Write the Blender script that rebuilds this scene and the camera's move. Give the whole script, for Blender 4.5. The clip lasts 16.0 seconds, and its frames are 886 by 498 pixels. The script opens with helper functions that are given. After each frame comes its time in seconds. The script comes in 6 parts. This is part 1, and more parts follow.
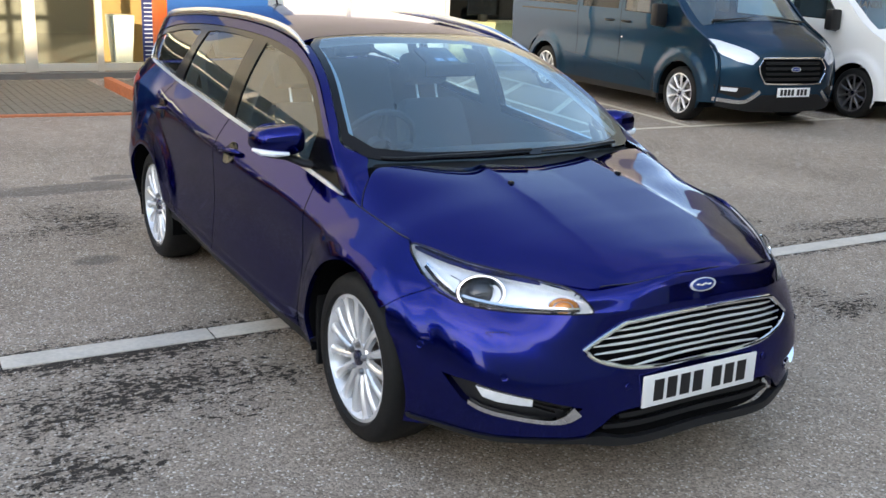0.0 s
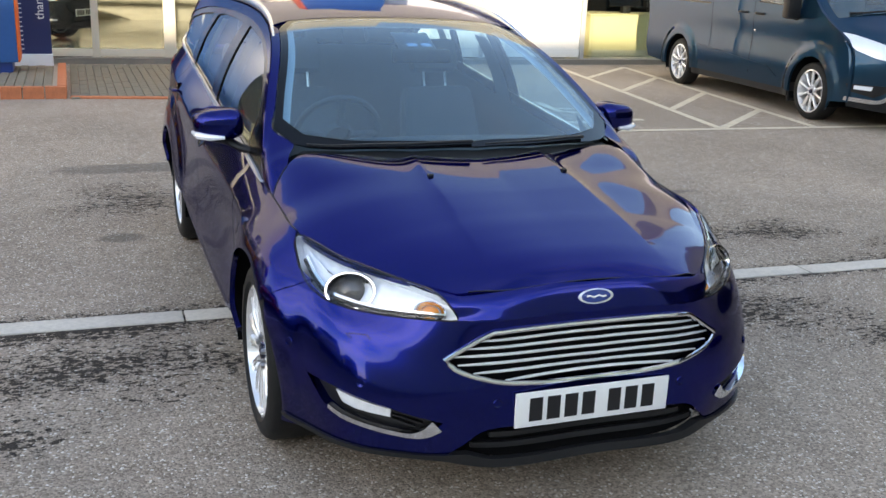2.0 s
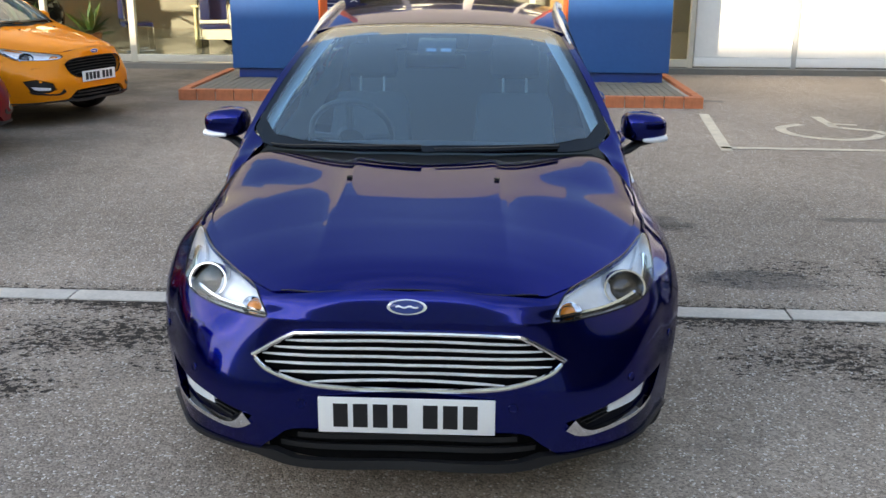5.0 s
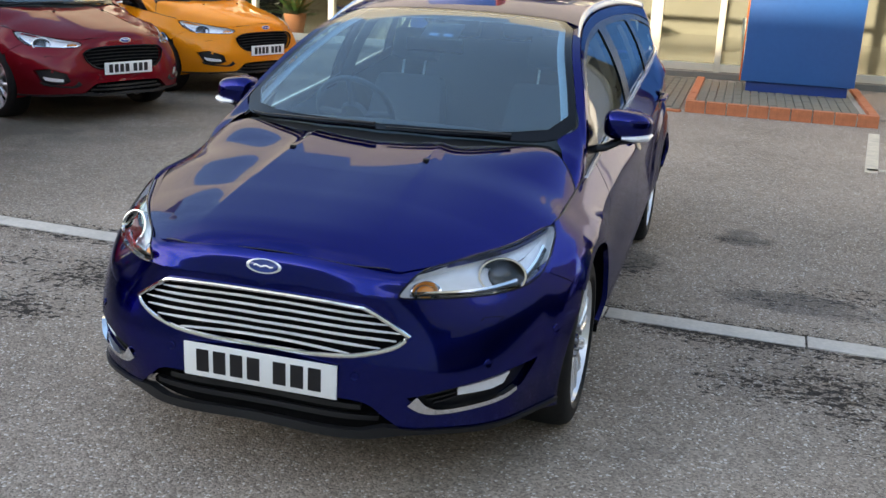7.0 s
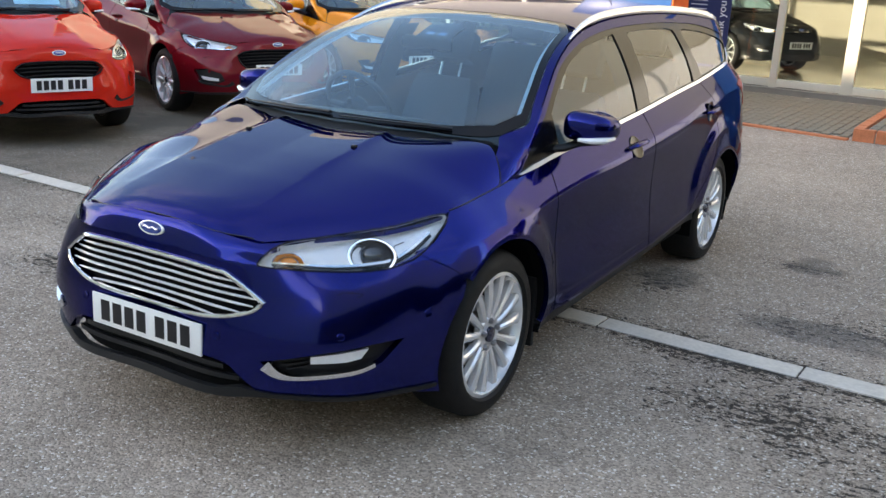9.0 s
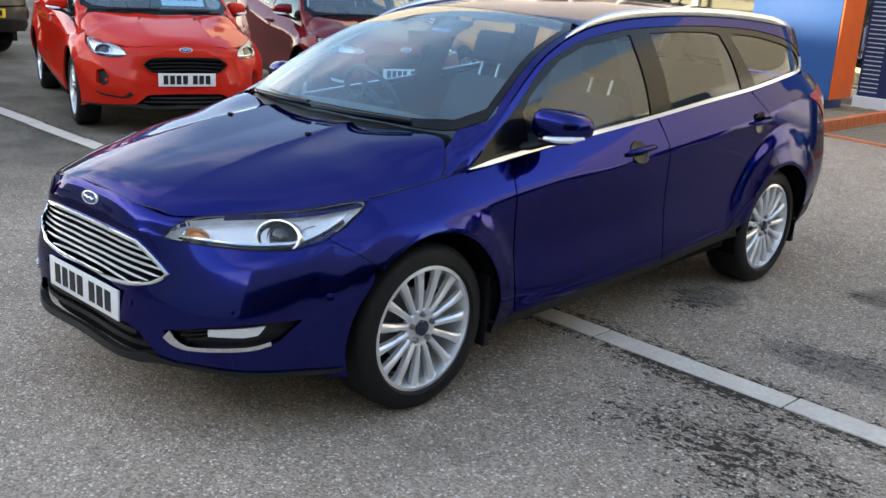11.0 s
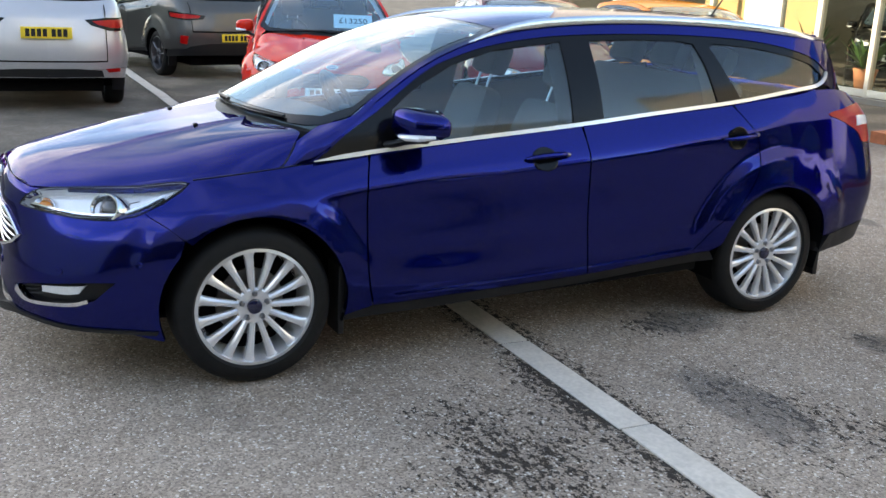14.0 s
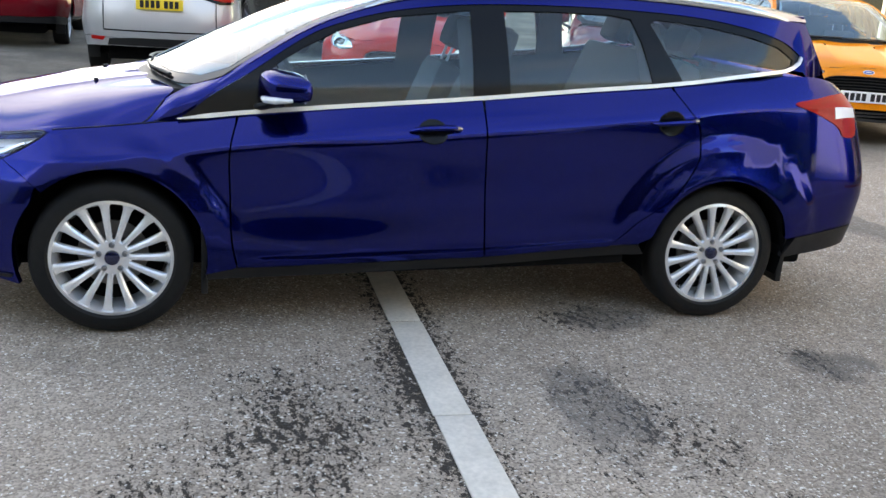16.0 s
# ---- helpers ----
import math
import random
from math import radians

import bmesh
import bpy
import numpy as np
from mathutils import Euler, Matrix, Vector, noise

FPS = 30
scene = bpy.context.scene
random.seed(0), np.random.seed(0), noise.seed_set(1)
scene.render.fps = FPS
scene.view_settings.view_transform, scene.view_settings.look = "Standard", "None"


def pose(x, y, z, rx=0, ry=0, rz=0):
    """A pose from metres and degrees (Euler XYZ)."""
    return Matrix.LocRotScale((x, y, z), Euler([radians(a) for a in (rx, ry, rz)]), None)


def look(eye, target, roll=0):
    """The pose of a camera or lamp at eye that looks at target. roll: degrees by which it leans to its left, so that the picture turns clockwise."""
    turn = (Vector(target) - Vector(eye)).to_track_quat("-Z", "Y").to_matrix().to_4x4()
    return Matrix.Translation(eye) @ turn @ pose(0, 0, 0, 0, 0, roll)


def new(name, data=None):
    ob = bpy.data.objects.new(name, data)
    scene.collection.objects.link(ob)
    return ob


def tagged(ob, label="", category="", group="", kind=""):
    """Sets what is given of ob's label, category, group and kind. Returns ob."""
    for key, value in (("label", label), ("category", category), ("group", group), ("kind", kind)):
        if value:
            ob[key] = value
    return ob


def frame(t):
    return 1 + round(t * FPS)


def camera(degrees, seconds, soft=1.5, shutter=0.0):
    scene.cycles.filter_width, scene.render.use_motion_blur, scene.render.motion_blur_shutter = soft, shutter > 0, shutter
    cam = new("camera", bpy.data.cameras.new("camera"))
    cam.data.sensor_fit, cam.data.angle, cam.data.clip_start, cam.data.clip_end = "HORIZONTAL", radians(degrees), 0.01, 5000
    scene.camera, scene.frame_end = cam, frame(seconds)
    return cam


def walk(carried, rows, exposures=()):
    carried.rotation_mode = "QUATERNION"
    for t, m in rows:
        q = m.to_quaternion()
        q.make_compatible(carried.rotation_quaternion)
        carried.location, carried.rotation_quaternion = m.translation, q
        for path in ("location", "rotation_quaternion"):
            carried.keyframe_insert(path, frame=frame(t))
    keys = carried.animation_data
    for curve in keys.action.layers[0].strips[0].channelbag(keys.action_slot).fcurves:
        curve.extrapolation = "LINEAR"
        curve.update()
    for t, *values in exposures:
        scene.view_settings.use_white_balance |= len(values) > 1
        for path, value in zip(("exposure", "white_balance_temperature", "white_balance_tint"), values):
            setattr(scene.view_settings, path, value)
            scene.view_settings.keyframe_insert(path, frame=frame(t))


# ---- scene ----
cam = camera(48.4, 16.0)
PATH = [
    (0, (-2.36, -3.035, 1.692), (-1.351, -1.395, 1.152), 2.3),
    (0.5, (-2.123, -3.179, 1.661), (-1.216, -1.476, 1.134), 2.2),
    (1, (-1.895, -3.27, 1.675), (-1.069, -1.533, 1.125), 2.6),
    (1.5, (-1.653, -3.257, 1.658), (-0.883, -1.5, 1.094), 3.3),
    (2, (-1.409, -3.257, 1.678), (-0.726, -1.464, 1.111), 2.3),
    (2.5, (-1.138, -3.347, 1.695), (-0.58, -1.506, 1.147), 1.8),
    (3, (-0.895, -3.408, 1.688), (-0.437, -1.537, 1.152), 3.0),
    (3.5, (-0.635, -3.41, 1.67), (-0.326, -1.518, 1.099), 3.9),
    (4, (-0.368, -3.447, 1.683), (-0.191, -1.538, 1.112), 3.4),
    (4.2, (-0.235, -3.486, 1.689), (-0.114, -1.573, 1.117), 2.3),
    (6.3, (0.923, -3.478, 1.692), (0.532, -1.596, 1.136), 2.0),
    (6.5, (1.065, -3.464, 1.696), (0.62, -1.598, 1.133), 2.1),
    (7, (1.298, -3.394, 1.67), (0.765, -1.557, 1.09), 2.7),
    (7.5, (1.563, -3.271, 1.694), (0.905, -1.487, 1.074), 3.0),
    (8, (1.903, -3.219, 1.68), (1.11, -1.485, 1.076), 2.7),
    (8.5, (2.189, -3.181, 1.682), (1.309, -1.482, 1.1), 2.8),
    (8.7, (2.284, -3.119, 1.651), (1.365, -1.437, 1.081), 3.0),
    (10.8, (3.138, -2.519, 1.592), (1.839, -1.103, 1.036), 3.5),
    (11, (3.212, -2.414, 1.594), (1.889, -1.02, 1.041), 3.6),
    (11.5, (3.392, -2.187, 1.587), (2.004, -0.848, 1.056), 2.9),
    (12, (3.634, -1.976, 1.59), (2.148, -0.747, 1.059), 3.1),
    (12.5, (3.814, -1.765, 1.559), (2.264, -0.613, 1.037), 3.8),
    (13, (4.01, -1.497, 1.559), (2.393, -0.446, 1.03), 4.0),
    (13.5, (4.249, -1.253, 1.557), (2.57, -0.304, 1.027), 3.1),
    (14, (4.422, -1.018, 1.574), (2.703, -0.139, 1.051), 2.7),
    (14.5, (4.5, -0.711, 1.574), (2.751, 0.104, 1.048), 3.2),
    (15, (4.605, -0.385, 1.592), (2.805, 0.312, 1.069), 2.7),
    (15.5, (4.758, -0.05, 1.591), (2.912, 0.487, 1.039), 2.9),
    (16, (4.786, 0.297, 1.533), (2.932, 0.796, 0.974), 3.9),
]
walk(cam, [(t, look(eye, target, roll)) for t, eye, target, roll in PATH], exposures=[(0.0, 2.15, 8000, 12), (2.0, 2.15, 8000, 12), (3.0, 2.0, 8000, 12), (4.0, 2.06, 8000, 12), (7.5, 2.05, 8000, 12), (8.5, 2.22, 8000, 12), (11.0, 2.24, 8000, 12), (14.0, 2.35, 8000, 12), (15.0, 2.33, 8000, 12), (16.0, 2.58, 8000, 12)])

# ---------- world and light ----------
world = bpy.data.worlds.new("sky")
scene.world = world
world.use_nodes = True
wn = world.node_tree
sky = wn.nodes.new("ShaderNodeTexSky")
sky.sky_type = "NISHITA"
sky.sun_disc = False
sky.sun_elevation = radians(15)
sky.sun_rotation = radians(207)
sky.air_density, sky.dust_density, sky.ozone_density = 1.0, 0.15, 2.5
sky_co = wn.nodes.new("ShaderNodeTexCoord")
sky_map = wn.nodes.new("ShaderNodeMapping")
sky_map.inputs["Scale"].default_value = (1.0, 1.0, 2.6)
cloud = wn.nodes.new("ShaderNodeTexNoise")
cloud.inputs["Scale"].default_value, cloud.inputs["Detail"].default_value, cloud.inputs["Roughness"].default_value = 2.3, 7, 0.55
cloud_ramp = wn.nodes.new("ShaderNodeMapRange")
cloud_ramp.inputs[1].default_value, cloud_ramp.inputs[2].default_value = 0.44, 0.64
cloud_mix = wn.nodes.new("ShaderNodeMix")
cloud_mix.data_type = "RGBA"
cloud_mix.inputs[7].default_value = (8.0, 8.0, 8.2, 1)
wn.links.new(sky_co.outputs["Generated"], sky_map.inputs[0])
wn.links.new(sky_map.outputs[0], cloud.inputs["Vector"])
wn.links.new(cloud.outputs[0], cloud_ramp.inputs[0])
sky_sep = wn.nodes.new("ShaderNodeSeparateXYZ")
wn.links.new(sky_co.outputs["Generated"], sky_sep.inputs[0])
bank = wn.nodes.new("ShaderNodeMapRange")
bank.inputs[1].default_value, bank.inputs[2].default_value = 0.25, 0.80
bank.inputs[3].default_value, bank.inputs[4].default_value = 1.0, 0.1
wn.links.new(sky_sep.outputs[2], bank.inputs[0])
cover = wn.nodes.new("ShaderNodeMath")
cover.operation = "MULTIPLY"
wn.links.new(cloud_ramp.outputs[0], cover.inputs[0])
wn.links.new(bank.outputs[0], cover.inputs[1])
clear_side = wn.nodes.new("ShaderNodeMapRange")
clear_side.inputs[1].default_value, clear_side.inputs[2].default_value = 0.10, 0.55
clear_side.inputs[3].default_value, clear_side.inputs[4].default_value = 1.0, 0.0
wn.links.new(sky_sep.outputs[1], clear_side.inputs[0])
drift = wn.nodes.new("ShaderNodeMath")
drift.operation = "MULTIPLY"
wn.links.new(cover.outputs[0], drift.inputs[0])
wn.links.new(clear_side.outputs[0], drift.inputs[1])
wn.links.new(drift.outputs[0], cloud_mix.inputs[0])
wn.links.new(sky.outputs[0], cloud_mix.inputs[6])
wn.links.new(cloud_mix.outputs[2], wn.nodes["Background"].inputs[0])
wn.nodes["Background"].inputs[1].default_value = 0.15
sun = new("sun", bpy.data.lights.new("sun", "SUN"))
sun.data.energy, sun.data.angle, sun.data.color = 2.25, radians(0.6), (1.0, 0.92, 0.80)
sun.matrix_world = look((-0.454 * 10, -0.891 * 10, 2.68), (0, 0, 0))


# ---------- materials ----------
def mat(name, color=(0.5, 0.5, 0.5), rough=0.5, metal=0.0, coat=0.0, var=0.0, scale=20.0, bump=0.0, spec=0.5, emit=0.0, fine=0.0):
    """A surface with colour varied at two scales and a fine relief."""
    m = bpy.data.materials.new(name)
    m.use_nodes = True
    nt = m.node_tree
    p = nt.nodes["Principled BSDF"]
    p.inputs["Base Color"].default_value = (*color, 1)
    p.inputs["Roughness"].default_value = rough
    p.inputs["Metallic"].default_value = metal
    p.inputs["Specular IOR Level"].default_value = spec
    p.inputs["Coat Weight"].default_value = coat
    p.inputs["Coat Roughness"].default_value = 0.02
    if emit:
        p.inputs["Emission Color"].default_value = (*color, 1)
        p.inputs["Emission Strength"].default_value = emit
    if var or bump:
        co = nt.nodes.new("ShaderNodeTexCoord")
        n1 = nt.nodes.new("ShaderNodeTexNoise")
        n1.inputs["Scale"].default_value = scale
        n1.inputs["Detail"].default_value = 6
        nt.links.new(co.outputs["Object"], n1.inputs["Vector"])
        n2 = nt.nodes.new("ShaderNodeTexNoise")
        n2.inputs["Scale"].default_value = scale * 9
        n2.inputs["Detail"].default_value = 3
        nt.links.new(co.outputs["Object"], n2.inputs["Vector"])
        mx = nt.nodes.new("ShaderNodeMath")
        mx.operation = "ADD"
        nt.links.new(n1.outputs[0], mx.inputs[0])
        nt.links.new(n2.outputs[0], mx.inputs[1])
        if var:
            ramp = nt.nodes.new("ShaderNodeMapRange")
            ramp.inputs[1].default_value, ramp.inputs[2].default_value = 0.6, 1.4
            ramp.inputs[3].default_value, ramp.inputs[4].default_value = 1 - var, 1 + var
            nt.links.new(mx.outputs[0], ramp.inputs[0])
            mul = nt.nodes.new("ShaderNodeVectorMath")
            mul.operation = "SCALE"
            mul.inputs[0].default_value = color
            nt.links.new(ramp.outputs[0], mul.inputs["Scale"])
            nt.links.new(mul.outputs[0], p.inputs["Base Color"])
        if bump:
            b = nt.nodes.new("ShaderNodeBump")
            b.inputs["Strength"].default_value = bump
            b.inputs["Distance"].default_value = 0.004
            nt.links.new(mx.outputs[0], b.inputs["Height"])
            nt.links.new(b.outputs[0], p.inputs["Normal"])
    return m


def paint(name, color, metal=0.5, rough=0.38, flake=0.25):
    """Car paint: metallic flakes under a clear coat."""
    m = mat(name, color, rough, metal, 0.6, spec=0.0)
    nt = m.node_tree
    p = nt.nodes["Principled BSDF"]
    p.inputs["Coat IOR"].default_value = 1.45
    p.inputs["Specular Tint"].default_value = (*(min(1.0, 2.2 * c) for c in color), 1)
    co = nt.nodes.new("ShaderNodeTexCoord")
    v = nt.nodes.new("ShaderNodeTexVoronoi")
    v.inputs["Scale"].default_value = 900
    nt.links.new(co.outputs["Object"], v.inputs["Vector"])
    r = nt.nodes.new("ShaderNodeMapRange")
    r.inputs[3].default_value, r.inputs[4].default_value = 1 - flake, 1 + flake
    nt.links.new(v.outputs["Color"], r.inputs[0])
    s = nt.nodes.new("ShaderNodeVectorMath")
    s.operation = "SCALE"
    s.inputs[0].default_value = color
    nt.links.new(r.outputs[0], s.inputs["Scale"])
    nt.links.new(s.outputs[0], p.inputs["Base Color"])
    d = nt.nodes.new("ShaderNodeTexNoise")
    d.inputs["Scale"].default_value = 14
    d.inputs["Detail"].default_value = 8
    nt.links.new(co.outputs["Object"], d.inputs["Vector"])
    dr = nt.nodes.new("ShaderNodeMapRange")
    dr.inputs[1].default_value, dr.inputs[2].default_value = 0.45, 0.75
    dr.inputs[3].default_value, dr.inputs[4].default_value = 0.0, 0.012
    nt.links.new(d.outputs[0], dr.inputs[0])
    nt.links.new(dr.outputs[0], p.inputs["Coat Roughness"])
    return m


def glass(name, tint=(0.75, 0.85, 0.86), ior=1.5, sky_haze=0.0):
    """A thin pane: see-through, with mirror gloss that grows at grazing angles."""
    m = bpy.data.materials.new(name)
    m.use_nodes = True
    nt = m.node_tree
    nt.nodes.remove(nt.nodes["Principled BSDF"])
    t = nt.nodes.new("ShaderNodeBsdfTransparent")
    t.inputs[0].default_value = (*tint, 1)
    g = nt.nodes.new("ShaderNodeBsdfGlossy")
    g.inputs["Roughness"].default_value = 0.01
    lw = nt.nodes.new("ShaderNodeLayerWeight")
    lw.inputs["Blend"].default_value = 0.5
    pw = nt.nodes.new("ShaderNodeMath")
    pw.operation = "POWER"
    pw.inputs[1].default_value = 4.5
    nt.links.new(lw.outputs["Facing"], pw.inputs[0])
    f = nt.nodes.new("ShaderNodeMapRange")
    f.inputs[3].default_value, f.inputs[4].default_value = ((ior - 1) / (ior + 1)) ** 2, 1.0
    nt.links.new(pw.outputs[0], f.inputs[0])
    x = nt.nodes.new("ShaderNodeMixShader")
    nt.links.new(f.outputs[0], x.inputs[0])
    nt.links.new(t.outputs[0], x.inputs[1])
    nt.links.new(g.outputs[0], x.inputs[2])
    last = x
    # blue diffuse share that paints the sky's reflection and haze onto the pane
    if sky_haze:
        d = nt.nodes.new("ShaderNodeBsdfDiffuse")
        d.inputs[0].default_value = (0.34, 0.54, 0.68, 1)
        last = nt.nodes.new("ShaderNodeMixShader")
        last.inputs[0].default_value = sky_haze
        nt.links.new(x.outputs[0], last.inputs[1])
        nt.links.new(d.outputs[0], last.inputs[2])
    nt.links.new(last.outputs[0], nt.nodes["Material Output"].inputs[0])
    return m


BLUE = paint("deep_blue_paint", (0.0014, 0.0072, 0.140), 0.95, 0.17)
BLACK = mat("black_plastic", (0.012, 0.012, 0.013), 0.5, var=0.15, bump=0.1, scale=60, spec=0.3)
GLOSSBLACK = mat("gloss_black_trim", (0.005, 0.005, 0.006), 0.15, var=0.1, spec=0.22)
# near-black: the shade in gaps and hollows is put into this colour
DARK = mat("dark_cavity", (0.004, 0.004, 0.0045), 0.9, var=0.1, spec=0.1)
CHROME = mat("chrome", (0.82, 0.83, 0.85), 0.08, 1.0, var=0.04)
BRIGHT = mat("bright_trim", (0.88, 0.89, 0.90), 0.2, 0.4, 0.8, var=0.03)
SILVER = mat("silver_wheel_paint", (0.88, 0.89, 0.91), 0.25, 0.55, 0.8, var=0.05)
SATIN = mat("satin_aluminium", (0.70, 0.72, 0.75), 0.25, 1.0, var=0.05)
RUBBER = mat("tyre_rubber", (0.009, 0.009, 0.0095), 0.65, var=0.35, bump=0.3, scale=30, spec=0.28)
LENSBLACK = mat("projector_glass", (0.012, 0.013, 0.016), 0.04, 0.0, 1.0, var=0.1)
NUT = mat("dull_wheel_nut", (0.22, 0.22, 0.23), 0.3, 0.8, var=0.1)
DISC = mat("brake_steel", (0.2, 0.19, 0.18), 0.4, 0.9, var=0.2)
PANE = glass("car_glass", (0.78, 0.95, 1.0), 1.7, sky_haze=0.015)
SCREEN = glass("windscreen_glass", (0.58, 0.85, 1.0), 2.1, sky_haze=0.085)
PRIVACY = glass("rear_glass", (0.82, 0.92, 0.93), 1.75, sky_haze=0.015)
LENS = glass("lamp_lens", (0.98, 0.99, 1.0), 1.5)
REDLENS = mat("red_lens", (0.42, 0.004, 0.004), 0.3, coat=0.12, var=0.15, scale=60, spec=0.15)
AMBER = mat("amber_lens", (0.8, 0.25, 0.03), 0.2, coat=0.5, var=0.1)
WHITEPLATE = mat("plate_white", (0.86, 0.86, 0.84), 0.35, var=0.03)
YELLOWPLATE = mat("plate_yellow", (0.85, 0.62, 0.05), 0.35, var=0.03)
INK = mat("plate_ink", (0.01, 0.01, 0.012), 0.4, var=0.1)
SEAT = mat("grey_seat_cloth", (0.075, 0.085, 0.095), 0.9, var=0.3, bump=0.4, scale=80)
DASH = mat("dark_dashboard", (0.05, 0.053, 0.056), 0.6, var=0.2, bump=0.3, scale=120)
HEADLINE = mat("pale_headliner", (0.66, 0.66, 0.65), 0.95, var=0.08, bump=0.2, scale=60)
BADGEFIELD = mat("badge_field_blue", (0.012, 0.035, 0.20), 0.2, coat=1.0, var=0.05)
BADGEBLUE = mat("badge_blue", (0.004, 0.008, 0.045), 0.2, coat=1.0, var=0.05)
CLEARLAMP = mat("clear_lamp", (0.88, 0.90, 0.93), 0.16, 0.25, 0.6, var=0.12, scale=45, bump=0.35)
DARKPANE = glass("van_privacy_glass", (0.10, 0.12, 0.13), 1.35, sky_haze=0.01)
REFLECTOR = mat("lamp_reflector", (0.86, 0.88, 0.91), 0.25, 0.15, 0.5, var=0.05, scale=40)


# ---------- mesh helpers ----------
def part(name, bm, material, parent=None, label="", smooth=True):
    """One mesh object from a bmesh (or a finished mesh), under its thing."""
    if isinstance(bm, bmesh.types.BMesh):
        me = bpy.data.meshes.new(name)
        bm.normal_update()
        bm.to_mesh(me)
        bm.free()
        me.shade_smooth() if smooth else me.shade_flat()
        if smooth:
            me.set_sharp_from_angle(angle=radians(38))
    else:
        me = bm
    me.materials.append(material)
    ob = new(name, me)
    ob.parent = parent
    if label:
        ob["label"] = label
    return ob


def thing(name, label, category, m=None, group="", kind=""):
    """An empty at a thing's base, to hold its parts."""
    ob = new(name)
    ob.empty_display_size = 0.2
    if m is not None:
        ob.matrix_world = m
    return tagged(ob, label, category, group, kind)


def box(bm, x0, y0, z0, x1, y1, z1, bevel=0.0, m=None):
    vs = [bm.verts.new((x, y, z)) for x in (x0, x1) for y in (y0, y1) for z in (z0, z1)]
    fs = [bm.faces.new([vs[i] for i in q]) for q in ((0, 1, 3, 2), (4, 6, 7, 5), (0, 4, 5, 1), (2, 3, 7, 6), (0, 2, 6, 4), (1, 5, 7, 3))]
    if m is not None:
        bmesh.ops.transform(bm, matrix=m, verts=vs)
    if bevel:
        es = list({e for f in fs for e in f.edges})
        bmesh.ops.bevel(bm, geom=es, offset=bevel, segments=2, affect="EDGES", profile=0.6)
    return bm


def boxed(x0, y0, z0, x1, y1, z1, bevel=0.0, m=None):
    return box(bmesh.new(), x0, y0, z0, x1, y1, z1, bevel, m)


def lathe(bm, profile, n=48, m=None, closed=False):
    """Turns (radius, height) pairs round the z axis."""
    rings = []
    for r, h in profile:
        rings.append([bm.verts.new((r * math.cos(2 * math.pi * i / n), r * math.sin(2 * math.pi * i / n), h)) for i in range(n)])
    pairs = list(zip(rings, rings[1:] + rings[:1])) if closed else list(zip(rings, rings[1:]))
    for a, b in pairs:
        for i in range(n):
            bm.faces.new((a[i], a[(i + 1) % n], b[(i + 1) % n], b[i]))
    if m is not None:
        bmesh.ops.transform(bm, matrix=m, verts=[v for r in rings for v in r])
    return rings


def tube(bm, pts, r, n=8, flat=1.0, caps=True):
    """A round bar along points; r may be a list of radii, flat squeezes it upright."""
    pts = [Vector(p) for p in pts]
    rs = r if isinstance(r, (list, tuple)) else [r] * len(pts)
    rings = []
    for i, p in enumerate(pts):
        t = (pts[min(i + 1, len(pts) - 1)] - pts[max(i - 1, 0)]).normalized()
        up = Vector((0, 0, 1)) if abs(t.z) < 0.9 else Vector((1, 0, 0))
        a = t.cross(up).normalized()
        b = a.cross(t).normalized()
        rings.append([bm.verts.new(p + rs[i] * (math.cos(2 * math.pi * k / n) * a + flat * math.sin(2 * math.pi * k / n) * b)) for k in range(n)])
    for a, b in zip(rings, rings[1:]):
        for k in range(n):
            bm.faces.new((a[k], a[(k + 1) % n], b[(k + 1) % n], b[k]))
    if caps:
        bm.faces.new(rings[0][::-1])
        bm.faces.new(rings[-1])
    return bm


def curve(pts, n=5, closed=False):
    """Points of a smooth line through pts (Catmull-Rom)."""
    P = [np.array(p, float) for p in pts]
    k = len(P)
    out = []
    for i in range(k if closed else k - 1):
        p1, p2 = P[i], P[(i + 1) % k]
        p0 = P[i - 1] if (closed or i > 0) else 2 * p1 - p2
        p3 = P[(i + 2) % k] if (closed or i + 2 < k) else 2 * p2 - p1
        for j in range(n):
            t = j / n
            out.append(0.5 * (2 * p1 + (p2 - p0) * t + (2 * p0 - 5 * p1 + 4 * p2 - p3) * t * t + (3 * p1 - p0 - 3 * p2 + p3) * t ** 3))
    if not closed:
        out.append(P[-1])
    return [tuple(float(c) for c in p) for p in out]


